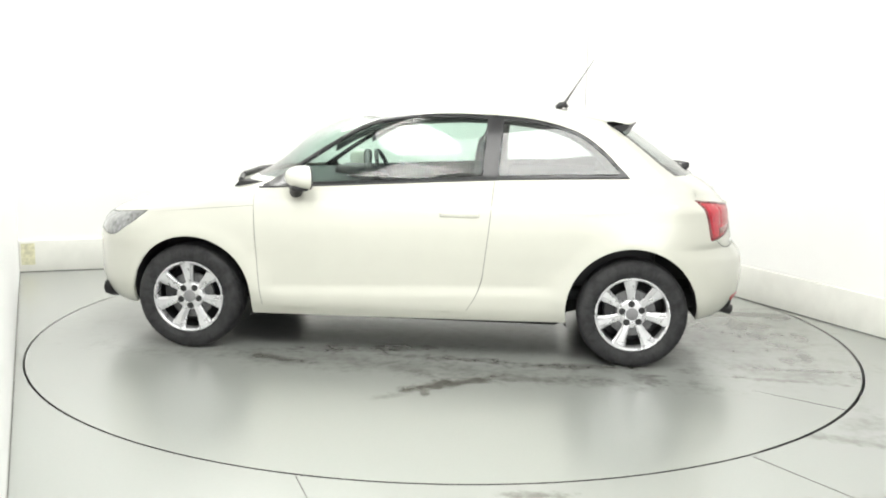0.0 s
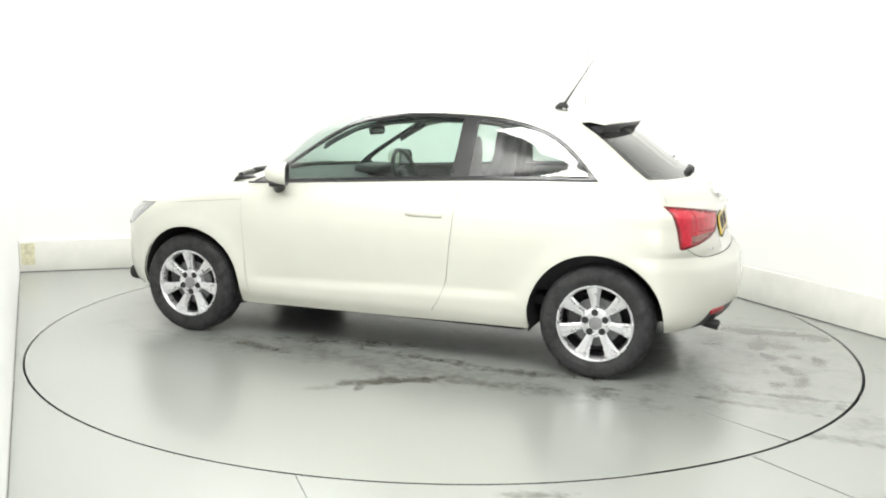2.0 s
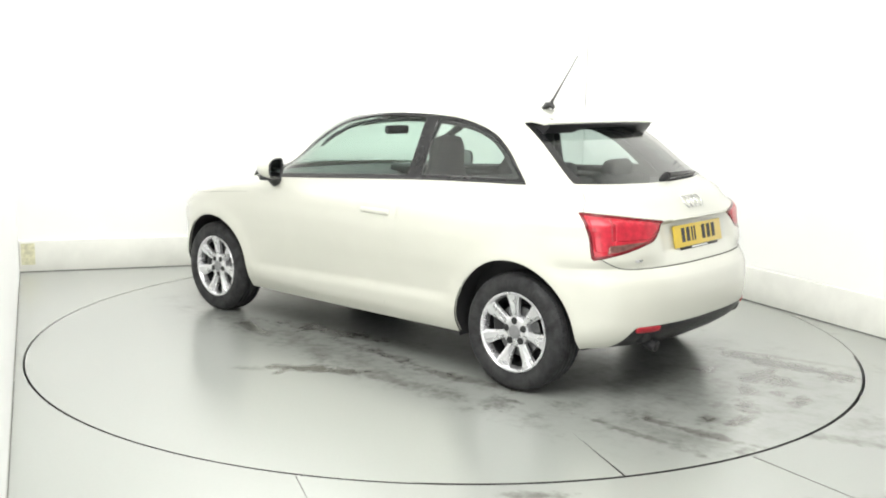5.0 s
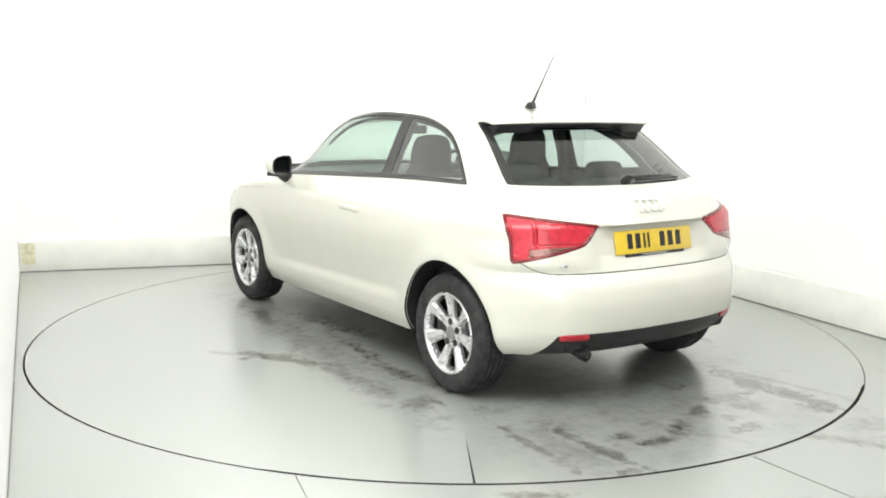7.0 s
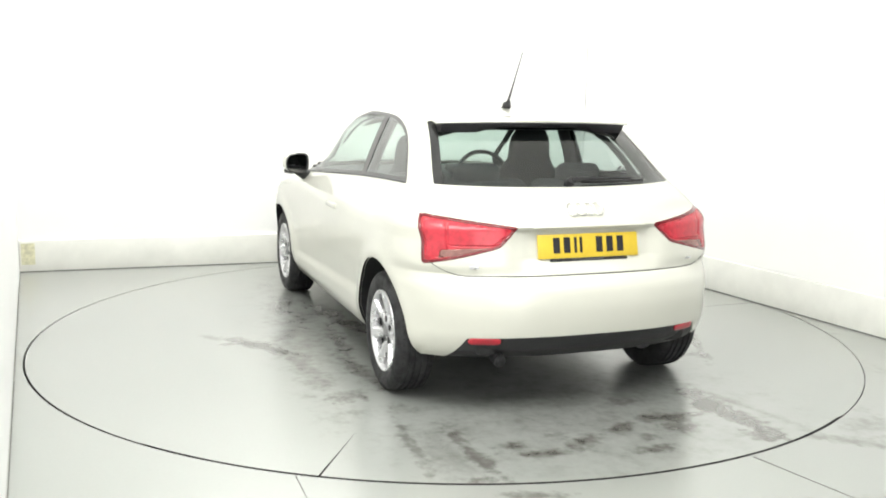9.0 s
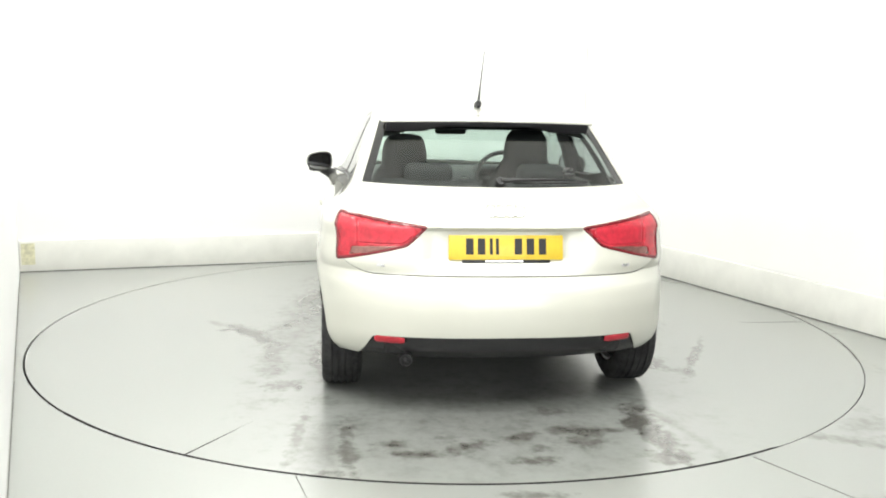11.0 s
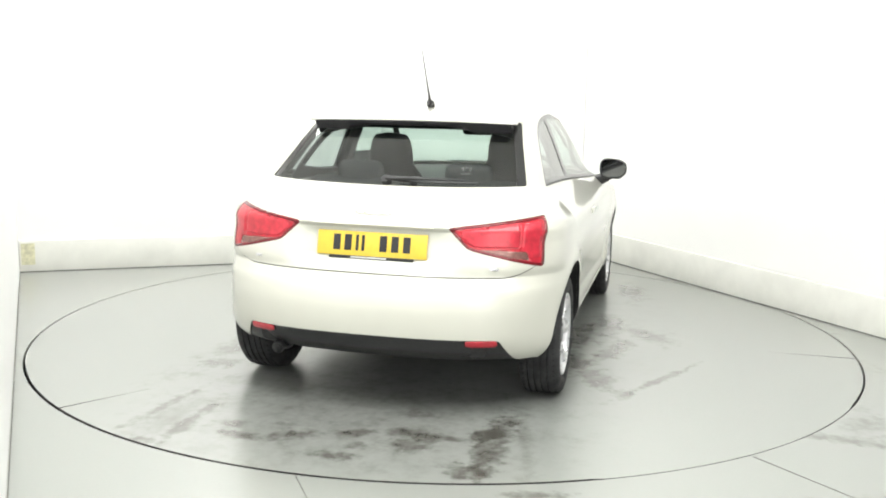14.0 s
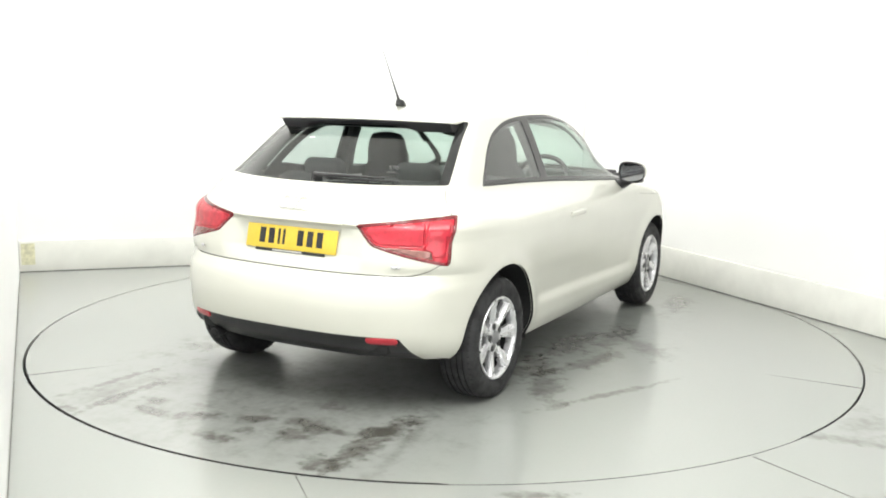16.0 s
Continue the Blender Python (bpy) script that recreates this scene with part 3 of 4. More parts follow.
lamp_strip = outline_distance([(0.475, 0.778), (0.60, 0.772), (0.69, 0.765), (0.70, 0.728), (0.62, 0.742), (0.52, 0.764)])
head_poly = outline_distance([(1.462, 0.778), (1.60, 0.762), (1.98, 0.705), (1.98, 0.655), (1.76, 0.615), (1.69, 0.625), (1.56, 0.705)])


def lamp_d(x, y, z):
    return np.maximum(np.maximum(lamp_poly(y, z), x - lamp_outer(z)), x + 1.2)


def near(value, half):
    return np.abs(value) - half


def cut_skin():
    sk = Skin()
    # arches and the lower edge
    for cx, cz, r in ((WHEEL_X - 0.018, 0.300, 0.346), (-WHEEL_X + 0.008, 0.304, 0.354)):
        sk.cut(lambda x, y, z: np.maximum(np.hypot(x - cx, z - cz) - r, 0.3 - y), ["body"], "none")
    sk.cut(lambda x, y, z: z - body_foot(x), ["body"], "none")
    # side windows
    sk.cut(lambda x, y, z: np.maximum(window_d(x, z), 0.35 - y), ["body"], "trim")
    glass_in = lambda x, z: window_d(x, z) + 0.020
    sk.cut(lambda x, y, z: np.maximum(np.maximum(glass_in(x, z), (-0.395 - (z - 1.0) * 0.06) - x), x - 0.70), ["trim"], "door_glass")
    sk.cut(lambda x, y, z: np.maximum(glass_in(x, z), x - (-0.488 - (z - 1.0) * 0.06)), ["trim"], "quarter_glass")
    # front and rear screens
    sk.cut(lambda x, y, z: np.maximum.reduce([y - (0.665 - (z - 0.97) * 0.36), 0.967 - z, z - 1.318, 0.12 - x]), ["body"], "windscreen")
    sk.cut(lambda x, y, z: np.maximum.reduce([y - (0.640 - (z - 1.025) * 0.35), 1.026 + 0.02 * y * y - z, z - 1.316, x + 0.9]), ["body"], "rear_glass")
    sk.cut(lambda x, y, z: np.minimum((0.602 - (z - 1.025) * 0.35) - y, 1.286 - z) * 1.0, ["rear_glass"], "frit")
    # lamps
    sk.cut(lamp_d, ["body"], "lamp_rim")
    sk.cut(lambda x, y, z: lamp_d(x, y, z) + 0.012, ["lamp_rim"], "lamp")
    sk.cut(lambda x, y, z: np.maximum(lamp_strip(y, z), x + 1.58), ["lamp"], "lamp_clear")
    sk.cut(lambda x, y, z: np.maximum.reduce([lamp_d(x, y, z) + 0.020, 0.785 - z, 0.41 - y, y - 0.655]), ["lamp"], "lamp_bowl")
    sk.cut(lambda x, y, z: np.maximum.reduce([lamp_d(x, y, z) + 0.020, 0.74 - z, 0.668 - y]), ["lamp"], "lamp_column")
    sk.cut(lambda x, y, z: np.maximum(head_poly(x, z), 0.40 - y), ["body"], "headlamp")
    # lower rear valance and its reflectors
    sk.cut(lambda x, y, z: np.maximum.reduce([z - 0.386 + 0.006 * (y / 0.6) ** 2, y - 0.592 - (0.38 - z) * 0.55, x + 1.5]), ["body"], "valance")
    sk.cut(lambda x, y, z: np.maximum.reduce([z - 0.379, 0.350 - z, y - 0.588, 0.455 - y, x + 1.5]), ["valance"], "reflector")
    # shut lines: a narrow band on either side of value = 0, within a region
    gap = 0.0016

    def seam(value, half, region, tag):
        sk.cut(lambda x, y, z: np.maximum(value(x, y, z) - half, region(x, y, z)), ["body"], "band")
        sk.cut(lambda x, y, z: value(x, y, z) + half, ["band"], "body")
        for i, t in enumerate(sk.tag):
            if t == "band":
                sk.tag[i] = tag

    top = lambda *v: np.maximum.reduce(v)
    seam(lambda x, y, z: x - door_front(z), gap, lambda x, y, z: top(sill_seam(x) - z, 0.4 - y, z - 0.935, x - 0.9, 0.75 - x), "seam_front")
    seam(lambda x, y, z: x - door_rear(z), gap, lambda x, y, z: top(sill_seam(x) - z, 0.4 - y, x + 0.2, -0.55 - x), "seam_rear")
    seam(lambda x, y, z: z - sill_seam(x), gap * 0.8, lambda x, y, z: top(x - door_front(z), door_rear(z) - x, 0.4 - y, 0.2 - z), "seam_sill")
    seam(lambda x, y, z: z - (0.829 + (0.845 - x) * 0.09), gap * 0.7, lambda x, y, z: top(0.848 - x, 0.45 - y, x - 1.46, 0.7 - z), "seam_bonnet")
    lower = lambda y: 0.652 + 0.055 * np.clip((y - 0.58) / 0.15, 0, 2) ** 2.2
    seam(lambda x, y, z: z - lower(y), gap * 1.6, lambda x, y, z: top(x + 1.35, x - lamp_outer(z) - 0.01, z - 0.71, 0.6 - z), "seam_gate")
    gate_side = lambda z: 0.654 + (1.0 - z) * 0.78
    seam(lambda x, y, z: y - gate_side(z), gap * 0.8, lambda x, y, z: top(x + 1.2, z - 1.02, 0.89 - z), "seam_gate_side")
    # panels that open or lift away
    sk.cut(lambda x, y, z: np.maximum.reduce([x - door_front(z), door_rear(z) - x, sill_seam(x) - z, 0.3 - y, z - 1.03]), ["body"], "door")
    sk.cut(lambda x, y, z: np.maximum.reduce([y - np.where(z > 0.88, gate_side(z), 0.76), lower(y) - z, x - lamp_outer(np.clip(z, 0.7, 0.9)), z - 1.03, x + 1.3]), ["body"], "tailgate")
    sk.cut(lambda x, y, z: np.maximum(z - 0.66, x + 1.56), ["body"], "bumper")
    sk.cut(lambda x, y, z: np.maximum.reduce([0.829 + (0.845 - x) * 0.09 - z, 0.95 - x, z - 0.962, y - 0.76]), ["body"], "bonnet")
    sk.cut(lambda x, y, z: np.maximum(z - 0.66, 1.58 - x), ["body"], "front_bumper")
    return sk


def panel(name, data, mat, parent, label="", shift=0.0, thick=0.0, rim=True):
    bm = bmesh.new()
    vs = [bm.verts.new(v) for v in data[0]]
    for f in data[1]:
        try:
            bm.faces.new([vs[k] for k in f])
        except ValueError:
            pass
    bmesh.ops.remove_doubles(bm, verts=bm.verts, dist=2e-5)
    bm.normal_update()
    fixed = []
    for v in bm.verts:
        n = SKIN_NORMALS.get((round(v.co.x, 4), round(abs(v.co.y), 4), round(v.co.z, 4)))
        fixed.append(v.normal.copy() if n is None else Vector((n[0], n[1] if v.co.y >= 0 else -n[1], n[2])))
    if shift:
        for v, n in zip(bm.verts, fixed):
            v.co += n * shift
    ob = part(name, bm, mat, parent, label)
    ob.data.normals_split_custom_set_from_vertices(fixed)
    if thick:
        mod = ob.modifiers.new("thickness", "SOLIDIFY")
        mod.thickness, mod.offset, mod.use_rim = thick, -1.0, rim
    return ob


def pieces(data):
    """The connected pieces of a panel, one by one."""
    verts, faces = data
    key = [(round(p[0], 4), round(p[1], 4), round(p[2], 4)) for p in verts]
    lead = {k: k for k in key}

    def root(k):
        while lead[k] != k:
            lead[k] = lead[lead[k]]
            k = lead[k]
        return k

    for f in faces:
        for k in f[1:]:
            lead[root(key[k])] = root(key[f[0]])
    groups = {}
    for f in faces:
        groups.setdefault(root(key[f[0]]), []).append(f)
    for fs in groups.values():
        used = sorted({k for f in fs for k in f})
        if len(fs) < 3:
            continue
        at = {k: i for i, k in enumerate(used)}
        yield [verts[k] for k in used], [[at[k] for k in f] for f in fs]


CAR = tagged(new("car"), "small warm-white three-door hatchback parked on the turntable", "car")
skin = cut_skin()
SKIN_NORMALS = skin.normals()
panel("body", skin.both(["body"]), PAINT, CAR, "", thick=0.014, rim=False)
panel("tailgate", skin.both(["tailgate"]), PAINT, CAR, "", thick=0.012, rim=False)
panel("rear_bumper", skin.both(["bumper"]), PAINT, CAR, "", thick=0.010, rim=False)
panel("front_bumper", skin.both(["front_bumper"]), PAINT, CAR, "", thick=0.010, rim=False)
panel("bonnet", skin.both(["bonnet"]), PAINT, CAR, "", thick=0.010, rim=False)
for piece in pieces(skin.both(["seam_gate"])):
    panel("shut_line", piece, SEAM, CAR, "dark recessed gap between panels", shift=-0.004)
for side in (1, -1):
    for tag in ("seam_front", "seam_rear", "seam_sill", "seam_bonnet", "seam_gate_side"):
        for piece in pieces(skin.half([tag], side)):
            panel("shut_line", piece, SEAM, CAR, "dark recessed gap between panels", shift=-0.004)
panel("windscreen", skin.both(["windscreen"]), GLASS, CAR, "green-tinted glass", shift=-0.002)
panel("rear_window", skin.both(["rear_glass"]), GLASS_REAR, CAR, "dark tinted glass", shift=-0.003)
panel("window_border", skin.both(["frit"]), FRIT, CAR, "black painted glass border", shift=-0.003)
panel("rear_valance", skin.both(["valance"]), BLACK, CAR, "black plastic", shift=-0.006, thick=0.006)


def lining():
    """Dark trim that lines the cabin behind the outer panels."""
    v, f = skin.both(["body", "tailgate", "door", "bonnet"])
    keep = [q for q in f if 0.62 < sum(v[k][2] for k in q) / len(q) < 1.345 and -1.74 < sum(v[k][0] for k in q) / len(q) < 0.93]
    used = sorted({k for q in keep for k in q})
    at = {k: i for i, k in enumerate(used)}
    return [v[k] for k in used], [[at[k] for k in q] for q in keep]


def window_surround():
    """Inner trim round the side windows, wide at the rear pillar."""
    sk = Skin()
    sk.cut(lambda x, y, z: np.maximum(window_d(x, z), 0.35 - y), ["body"], "surround")
    wide = lambda x: 0.030 + 0.022 * np.clip((-0.78 - x) / 0.25, 0, 1)
    sk.cut(lambda x, y, z: window_d(x, z) + wide(x), ["surround"], "none")
    sk.cut(lambda x, y, z: 0.45 - x, ["surround"], "none")
    return sk


surround = window_surround()
for side in (1, -1):
    panel("window_surround", surround.half(["surround"], side), DASH, CAR, "dark inner window trim", shift=-0.035, thick=0.01)
panel("cabin_lining", lining(), DASH, CAR, "dark grey inner trim", shift=-0.019)
DOORS = {}
for side in (1, -1):
    DOORS[side] = panel("door", skin.half(["door"], side), PAINT, CAR, "", thick=0.012, rim=False)
    panel("door_window", skin.half(["door_glass"], side), GLASS, DOORS[side], "green-tinted glass", shift=-0.003)
    panel("quarter_window", skin.half(["quarter_glass"], side), GLASS_SIDE, CAR, "tinted glass", shift=-0.003)
    panel("window_frame", skin.half(["trim"], side), GLOSSBLACK, CAR, "gloss black", shift=-0.001, thick=0.012)
    lampo = panel("tail_lamp", skin.half(["lamp"], side), RED, CAR, "red lens", shift=-0.001, thick=0.01)
    panel("rim", skin.half(["lamp_rim"], side), RED_DARK, lampo, "dark red edge", shift=0.001, thick=0.01)
    panel("clear_strip", skin.half(["lamp_clear"], side), LAMP_CLEAR, lampo, "smoky clear lens strip", shift=-0.001, thick=0.008)
    panel("bowl", skin.half(["lamp_bowl"], side), RED_BRIGHT, lampo, "brighter red lens panel", shift=0.0005, thick=0.008)
    panel("column", skin.half(["lamp_column"], side), RED_BRIGHT, lampo, "upright red lens panel at the outer edge", shift=0.0005, thick=0.008)
    panel("headlamp", skin.half(["headlamp"], side), HEADLAMP, CAR, "clear lens over silver reflector", shift=-0.002, thick=0.008)
    panel("reflector", skin.half(["reflector"], side), RED, CAR, "red reflector", shift=0.002, thick=0.006)


# ================= car: wheels, under side =================
def skin_y(x, z):
    """Half width of the outer skin, with its rounded corners."""
    lr, nr, lf, nf = (float(v) for v in corner(z))
    y = float(side_y(np.array(x), np.array(z)))
    uf = (x - (float(front_x(z)) - lf)) / lf
    ur = ((float(rear_x(z)) + lr) - x) / lr
    if uf > 0:
        y *= (1 - min(uf, 0.999) ** nf) ** (1 / nf)
    if ur > 0:
        y *= (1 - min(ur, 0.999) ** nr) ** (1 / nr)
    return y


def arch_liner(cx, cz, r, side):
    verts, faces, n = [], [], 40
    lo, hi = (-9, 196) if cx > 0 else (-15, 188)
    for i in range(n + 1):
        a = radians(lo + (hi - lo) * i / n)
        x, z = cx + r * math.cos(a), cz + r * math.sin(a)
        edge = skin_y(x, max(z, 0.25)) - 0.0015
        verts += [(x, side * edge, z), (cx + (r + 0.012) * math.cos(a), side * (edge - 0.03), cz + (r + 0.012) * math.sin(a)),
                  (cx + (r + 0.012) * math.cos(a), side * 0.46, cz + (r + 0.012) * math.sin(a)), (cx, side * 0.46, cz)]
    for i in range(n):
        for k in range(3):
            faces.append((4 * i + k, 4 * i + k + 1, 4 * i + 4 + k + 1, 4 * i + 4 + k))
    return verts, faces


for side in (1, -1):
    part("arch_liner", arch_liner(WHEEL_X - 0.018, 0.300, 0.347, side), LINER, CAR, "black wheel arch liner", 50)
    part("arch_liner", arch_liner(-WHEEL_X + 0.008, 0.304, 0.355, side), LINER, CAR, "black wheel arch liner", 50)


def under_side():
    bm = box_bm(1.70, 1.46, 0.10, 0.03, 2, at=(0.0, 0, 0.245))
    box_bm(0.5, 0.86, 0.20, 0.04, 2, at=(-1.30, 0, 0.34), bm=bm)
    box_bm(0.30, 1.10, 0.10, 0.04, 2, at=(-1.66, 0, 0.335), bm=bm)
    box_bm(0.62, 0.86, 0.22, 0.04, 2, at=(1.25, 0, 0.32), bm=bm)
    box_bm(0.34, 1.20, 0.10, 0.04, 2, at=(1.68, 0, 0.28), bm=bm)
    return bm


part("under_body", under_side(), LINER, CAR, "dark under-body trays", 40)
part("rear_axle", tube_bm([(-1.22, -0.62, 0.29), (-1.22, 0.62, 0.29)], 0.035, 12), LINER, CAR, "black axle beam", 40)
part("silencer", box_bm(0.30, 0.40, 0.10, 0.045, 4, at=(-1.56, -0.16, 0.285)), LINER, CAR, "sooty dark silencer box", 40)
tail_pipe = part("tail_pipe", tube_bm([(-1.45, 0.30, 0.27), (-1.60, 0.42, 0.290), (-1.73, 0.445, 0.288), (-1.825, 0.446, 0.268)], 0.029, 16), BLACK, CAR, "black plug painted as the shaded hollow of the pipe pipe with a dark mouth", 40)
# the pipe is closed; this black disc paints the shade of an open end
part("mouth", tube_bm([(-1.823, 0.446, 0.2685), (-1.829, 0.446, 0.267)], 0.021, 16), PIT, tail_pipe, "black plug painted as the shaded hollow of the pipe")


def wheel(m, flip, bolt_turn):
    """Seven-spoke wheel; its outer face looks along +y."""
    root = new("wheel")
    root.parent = CAR
    w = 0.095
    prof = [(0.198, -w + 0.012), (0.205, -w + 0.002), (0.235, -w - 0.004), (0.268, -w + 0.002), (0.286, -w + 0.014), (TYRE_R - 0.005, -w + 0.026)]
    for c in (-0.046, -0.016, 0.016, 0.046):
        prof += [(TYRE_R - 0.001, c - 0.0055), (TYRE_R - 0.009, c - 0.0045), (TYRE_R - 0.009, c + 0.0045), (TYRE_R - 0.001, c + 0.0055)]
    prof += [(TYRE_R - 0.005, w - 0.026), (0.288, w - 0.014), (0.280, w - 0.006), (0.2785, w - 0.004), (0.262, w + 0.002), (0.236, w + 0.003), (0.228, w + 0.0015), (0.212, w - 0.004), (0.204, w - 0.008), (0.198, w - 0.014)]
    tyre = part("tyre", lathe(prof, 96), RUBBER, root, "black road tyre with straight tread grooves", 35)
    # sipes across the outer tread blocks
    bm = bmesh.new()
    for i in range(60):
        a = 2 * math.pi * i / 60
        for c in (-0.066, 0.066):
            box_bm(0.004, 0.022, 0.004, 0, bm=bm, at=((TYRE_R - 0.0066) * math.cos(a), c, (TYRE_R - 0.0066) * math.sin(a)), rot=(0, math.degrees(-a) + 90, 0))
    tagged(part("tread_block_edge", bm, PIT, tyre, "fine dark cuts in the tread"), kind="stuff")
    rim = part("rim", lathe([(0.199, 0.083), (0.202, 0.088), (0.200, 0.092), (0.194, 0.092), (0.187, 0.086), (0.184, 0.070), (0.180, 0.0), (0.190, -0.08), (0.20, -0.085)], 84), ALLOY, root, "silver alloy rim", 40)
    # liner that paints the shade behind the spokes in near-black
    part("barrel_shade", lathe([(0.179, 0.045), (0.176, 0.0), (0.176, -0.06), (0.05, -0.065)], 48), ALLOY_SHADE, rim, "inner barrel, its shade put into a near-black colour", 40)
    for k in range(7):
        turn = Matrix.Rotation(-2 * math.pi * k / 7, 4, "Y")
        bm = bmesh.new()
        rows = []
        for r, hw, y in ((0.050, 0.020, 0.064), (0.070, 0.0185, 0.068), (0.10, 0.0215, 0.074), (0.145, 0.0295, 0.081), (0.174, 0.037, 0.086), (0.190, 0.045, 0.088)):
            ring = [(-hw, y - 0.034), (-hw, y - 0.015), (-hw * 0.72, y - 0.011), (-hw * 0.60, y), (hw * 0.30, y), (hw * 0.42, y - 0.007), (hw * 0.62, y - 0.007), (hw * 0.70, y - 0.013), (hw, y - 0.016), (hw, y - 0.034)]
            rows.append([bm.verts.new(turn @ Vector((u, v, r))) for u, v in ring])
        for a, b in zip(rows, rows[1:]):
            for i in range(len(a)):
                bm.faces.new((a[i], b[i], b[(i + 1) % len(a)], a[(i + 1) % len(a)]))
        part("spoke", bm, ALLOY, rim, "", 35)
    part("hub", lathe([(0.0001, 0.068), (0.050, 0.068), (0.070, 0.067), (0.077, 0.062), (0.078, 0.030)], 48), ALLOY, rim, "", 35)
    part("cap", lathe([(0.0001, 0.078), (0.024, 0.077), (0.033, 0.074), (0.035, 0.066)], 32), CAP, rim, "grey centre cap", 35)
    for k in range(5):
        a = 2 * math.pi * (k + bolt_turn) / 5
        c, s = 0.055 * math.cos(a), 0.055 * math.sin(a)
        v, f = lathe([(0.0001, 0.0715), (0.009, 0.0715), (0.010, 0.0695), (0.018, 0.0695), (0.018, 0.066)], 16)
        part("wheel_bolt", ([(x + c, y, z + s) for x, y, z in v], f), BLACK, rim, "dark bolt in its recess", 35)
    part("brake_disc", lathe([(0.06, 0.03), (0.128, 0.03), (0.130, 0.024), (0.130, 0.014), (0.06, 0.012)], 56), STEEL, root, "steel brake disc", 35)
    part("caliper", box_bm(0.07, 0.06, 0.13, 0.014, 3, at=(0.118, 0.018, 0.03)), BLACK, root, "dark brake caliper", 40)
    root.matrix_basis = m @ (pose(0, 0, 0, 0, 0, 180) if flip else Matrix())
    return root


for side in (1, -1):
    for k, wx in enumerate((WHEEL_X, -WHEEL_X)):
        spin = ((4, 5), (-3, 12))[0 if side > 0 else 1][k]
        wheel(pose(wx, side * 0.728, TYRE_R - 0.002, 0, spin * side, 0), side < 0, 0.25 if k else 0.75)


# ================= car: rear details =================
def spoiler():
    """The white lip over the rear window, and the black under side."""
    top_v, top_f, low_v, low_f = [], [], [], []
    n = 28
    for i in range(n + 1):
        y = -0.535 + 1.07 * i / n
        u = abs(y) / 0.535
        xe = -1.282 + 0.075 * u ** 2.2
        drop = 0.016 * u ** 2
        deep = 0.026 * min(1.0, max(0.0, (u - 0.35) / 0.3)) ** 2
        sec = [(-1.085, 1.347 - drop * 1.6), (-1.17, 1.342 - drop * 1.4), (xe + 0.01, 1.329 - drop * 0.7), (xe, 1.324 - drop * 0.6), (xe + 0.002, 1.317 - drop * 0.6), (xe + 0.02, 1.314 - drop * 0.6)]
        top_v += [(x, y, z) for x, z in sec]
        und = [(xe + 0.004, 1.3165 - drop * 0.6), (xe + 0.010, 1.303 - drop * 0.6), (xe + 0.036, 1.290 - deep), (xe + 0.075, 1.288 - deep), (-1.10 + 0.06 * u, 1.272), (-1.04 + 0.04 * u, 1.28)]
        low_v += [(x, y * 0.955, z) for x, z in und]
    for i in range(n):
        for k in range(5):
            q = (6 * i + k, 6 * i + k + 1, 6 * i + 6 + k + 1, 6 * i + 6 + k)
            top_f.append(q[::-1])
            low_f.append(q[::-1])
    for f, c in ((top_f, 0), (low_f, 0)):
        f += [tuple(range(6)), tuple(range(6 * n + 5, 6 * n - 1, -1))]
    sp = part("roof_spoiler", (top_v, top_f), PAINT, CAR, "", 40)
    part("spoiler_base", (low_v, low_f), BLACK, sp, "black under side of the spoiler", 40)


spoiler()


def wiper_on_glass():
    """Arm and blade lie along the foot of the rear window."""
    def on_glass(y, z, out=0.016):
        lr, nr, _, _ = (float(v) for v in corner(z))
        w = float(side_y(np.array(-1.4), np.array(z)))
        u = min(abs(y) / w, 0.999)
        x = float(rear_x(z)) + lr * (1 - (1 - u ** nr) ** (1 / nr)) + float(rear_bow(z)) * u * u
        return Vector((x - out, y, z + out * 0.6))
    pivot = on_glass(0.0, 1.044, 0.026)
    hub = part("rear_wiper", tube_bm([on_glass(0.0, 1.042, -0.005), pivot], [0.024, 0.020], 16), BLACK, CAR, "black rear wiper at the foot of the window", 40)
    part("arm", tube_bm([pivot, on_glass(-0.11, 1.048, 0.024), on_glass(-0.25, 1.050, 0.018), on_glass(-0.36, 1.050, 0.015)], [0.012, 0.009, 0.006, 0.004], 8), BLACK, hub, "", 40)
    part("blade", tube_bm([on_glass(y, 1.042, 0.008) for y in np.linspace(-0.06, -0.43, 12)], 0.006, 6), BLACK, hub, "", 40)


wiper_on_glass()


def tail_x(y, z):
    lr, nr, _, _ = (float(v) for v in corner(z))
    w = float(side_y(np.array(-1.5), np.array(z)))
    u = min(abs(y) / w, 0.999)
    return float(rear_x(z)) + lr * (1 - (1 - u ** nr) ** (1 / nr)) + float(rear_bow(z)) * u * u + float(pocket(np.array(y), np.array(z)))


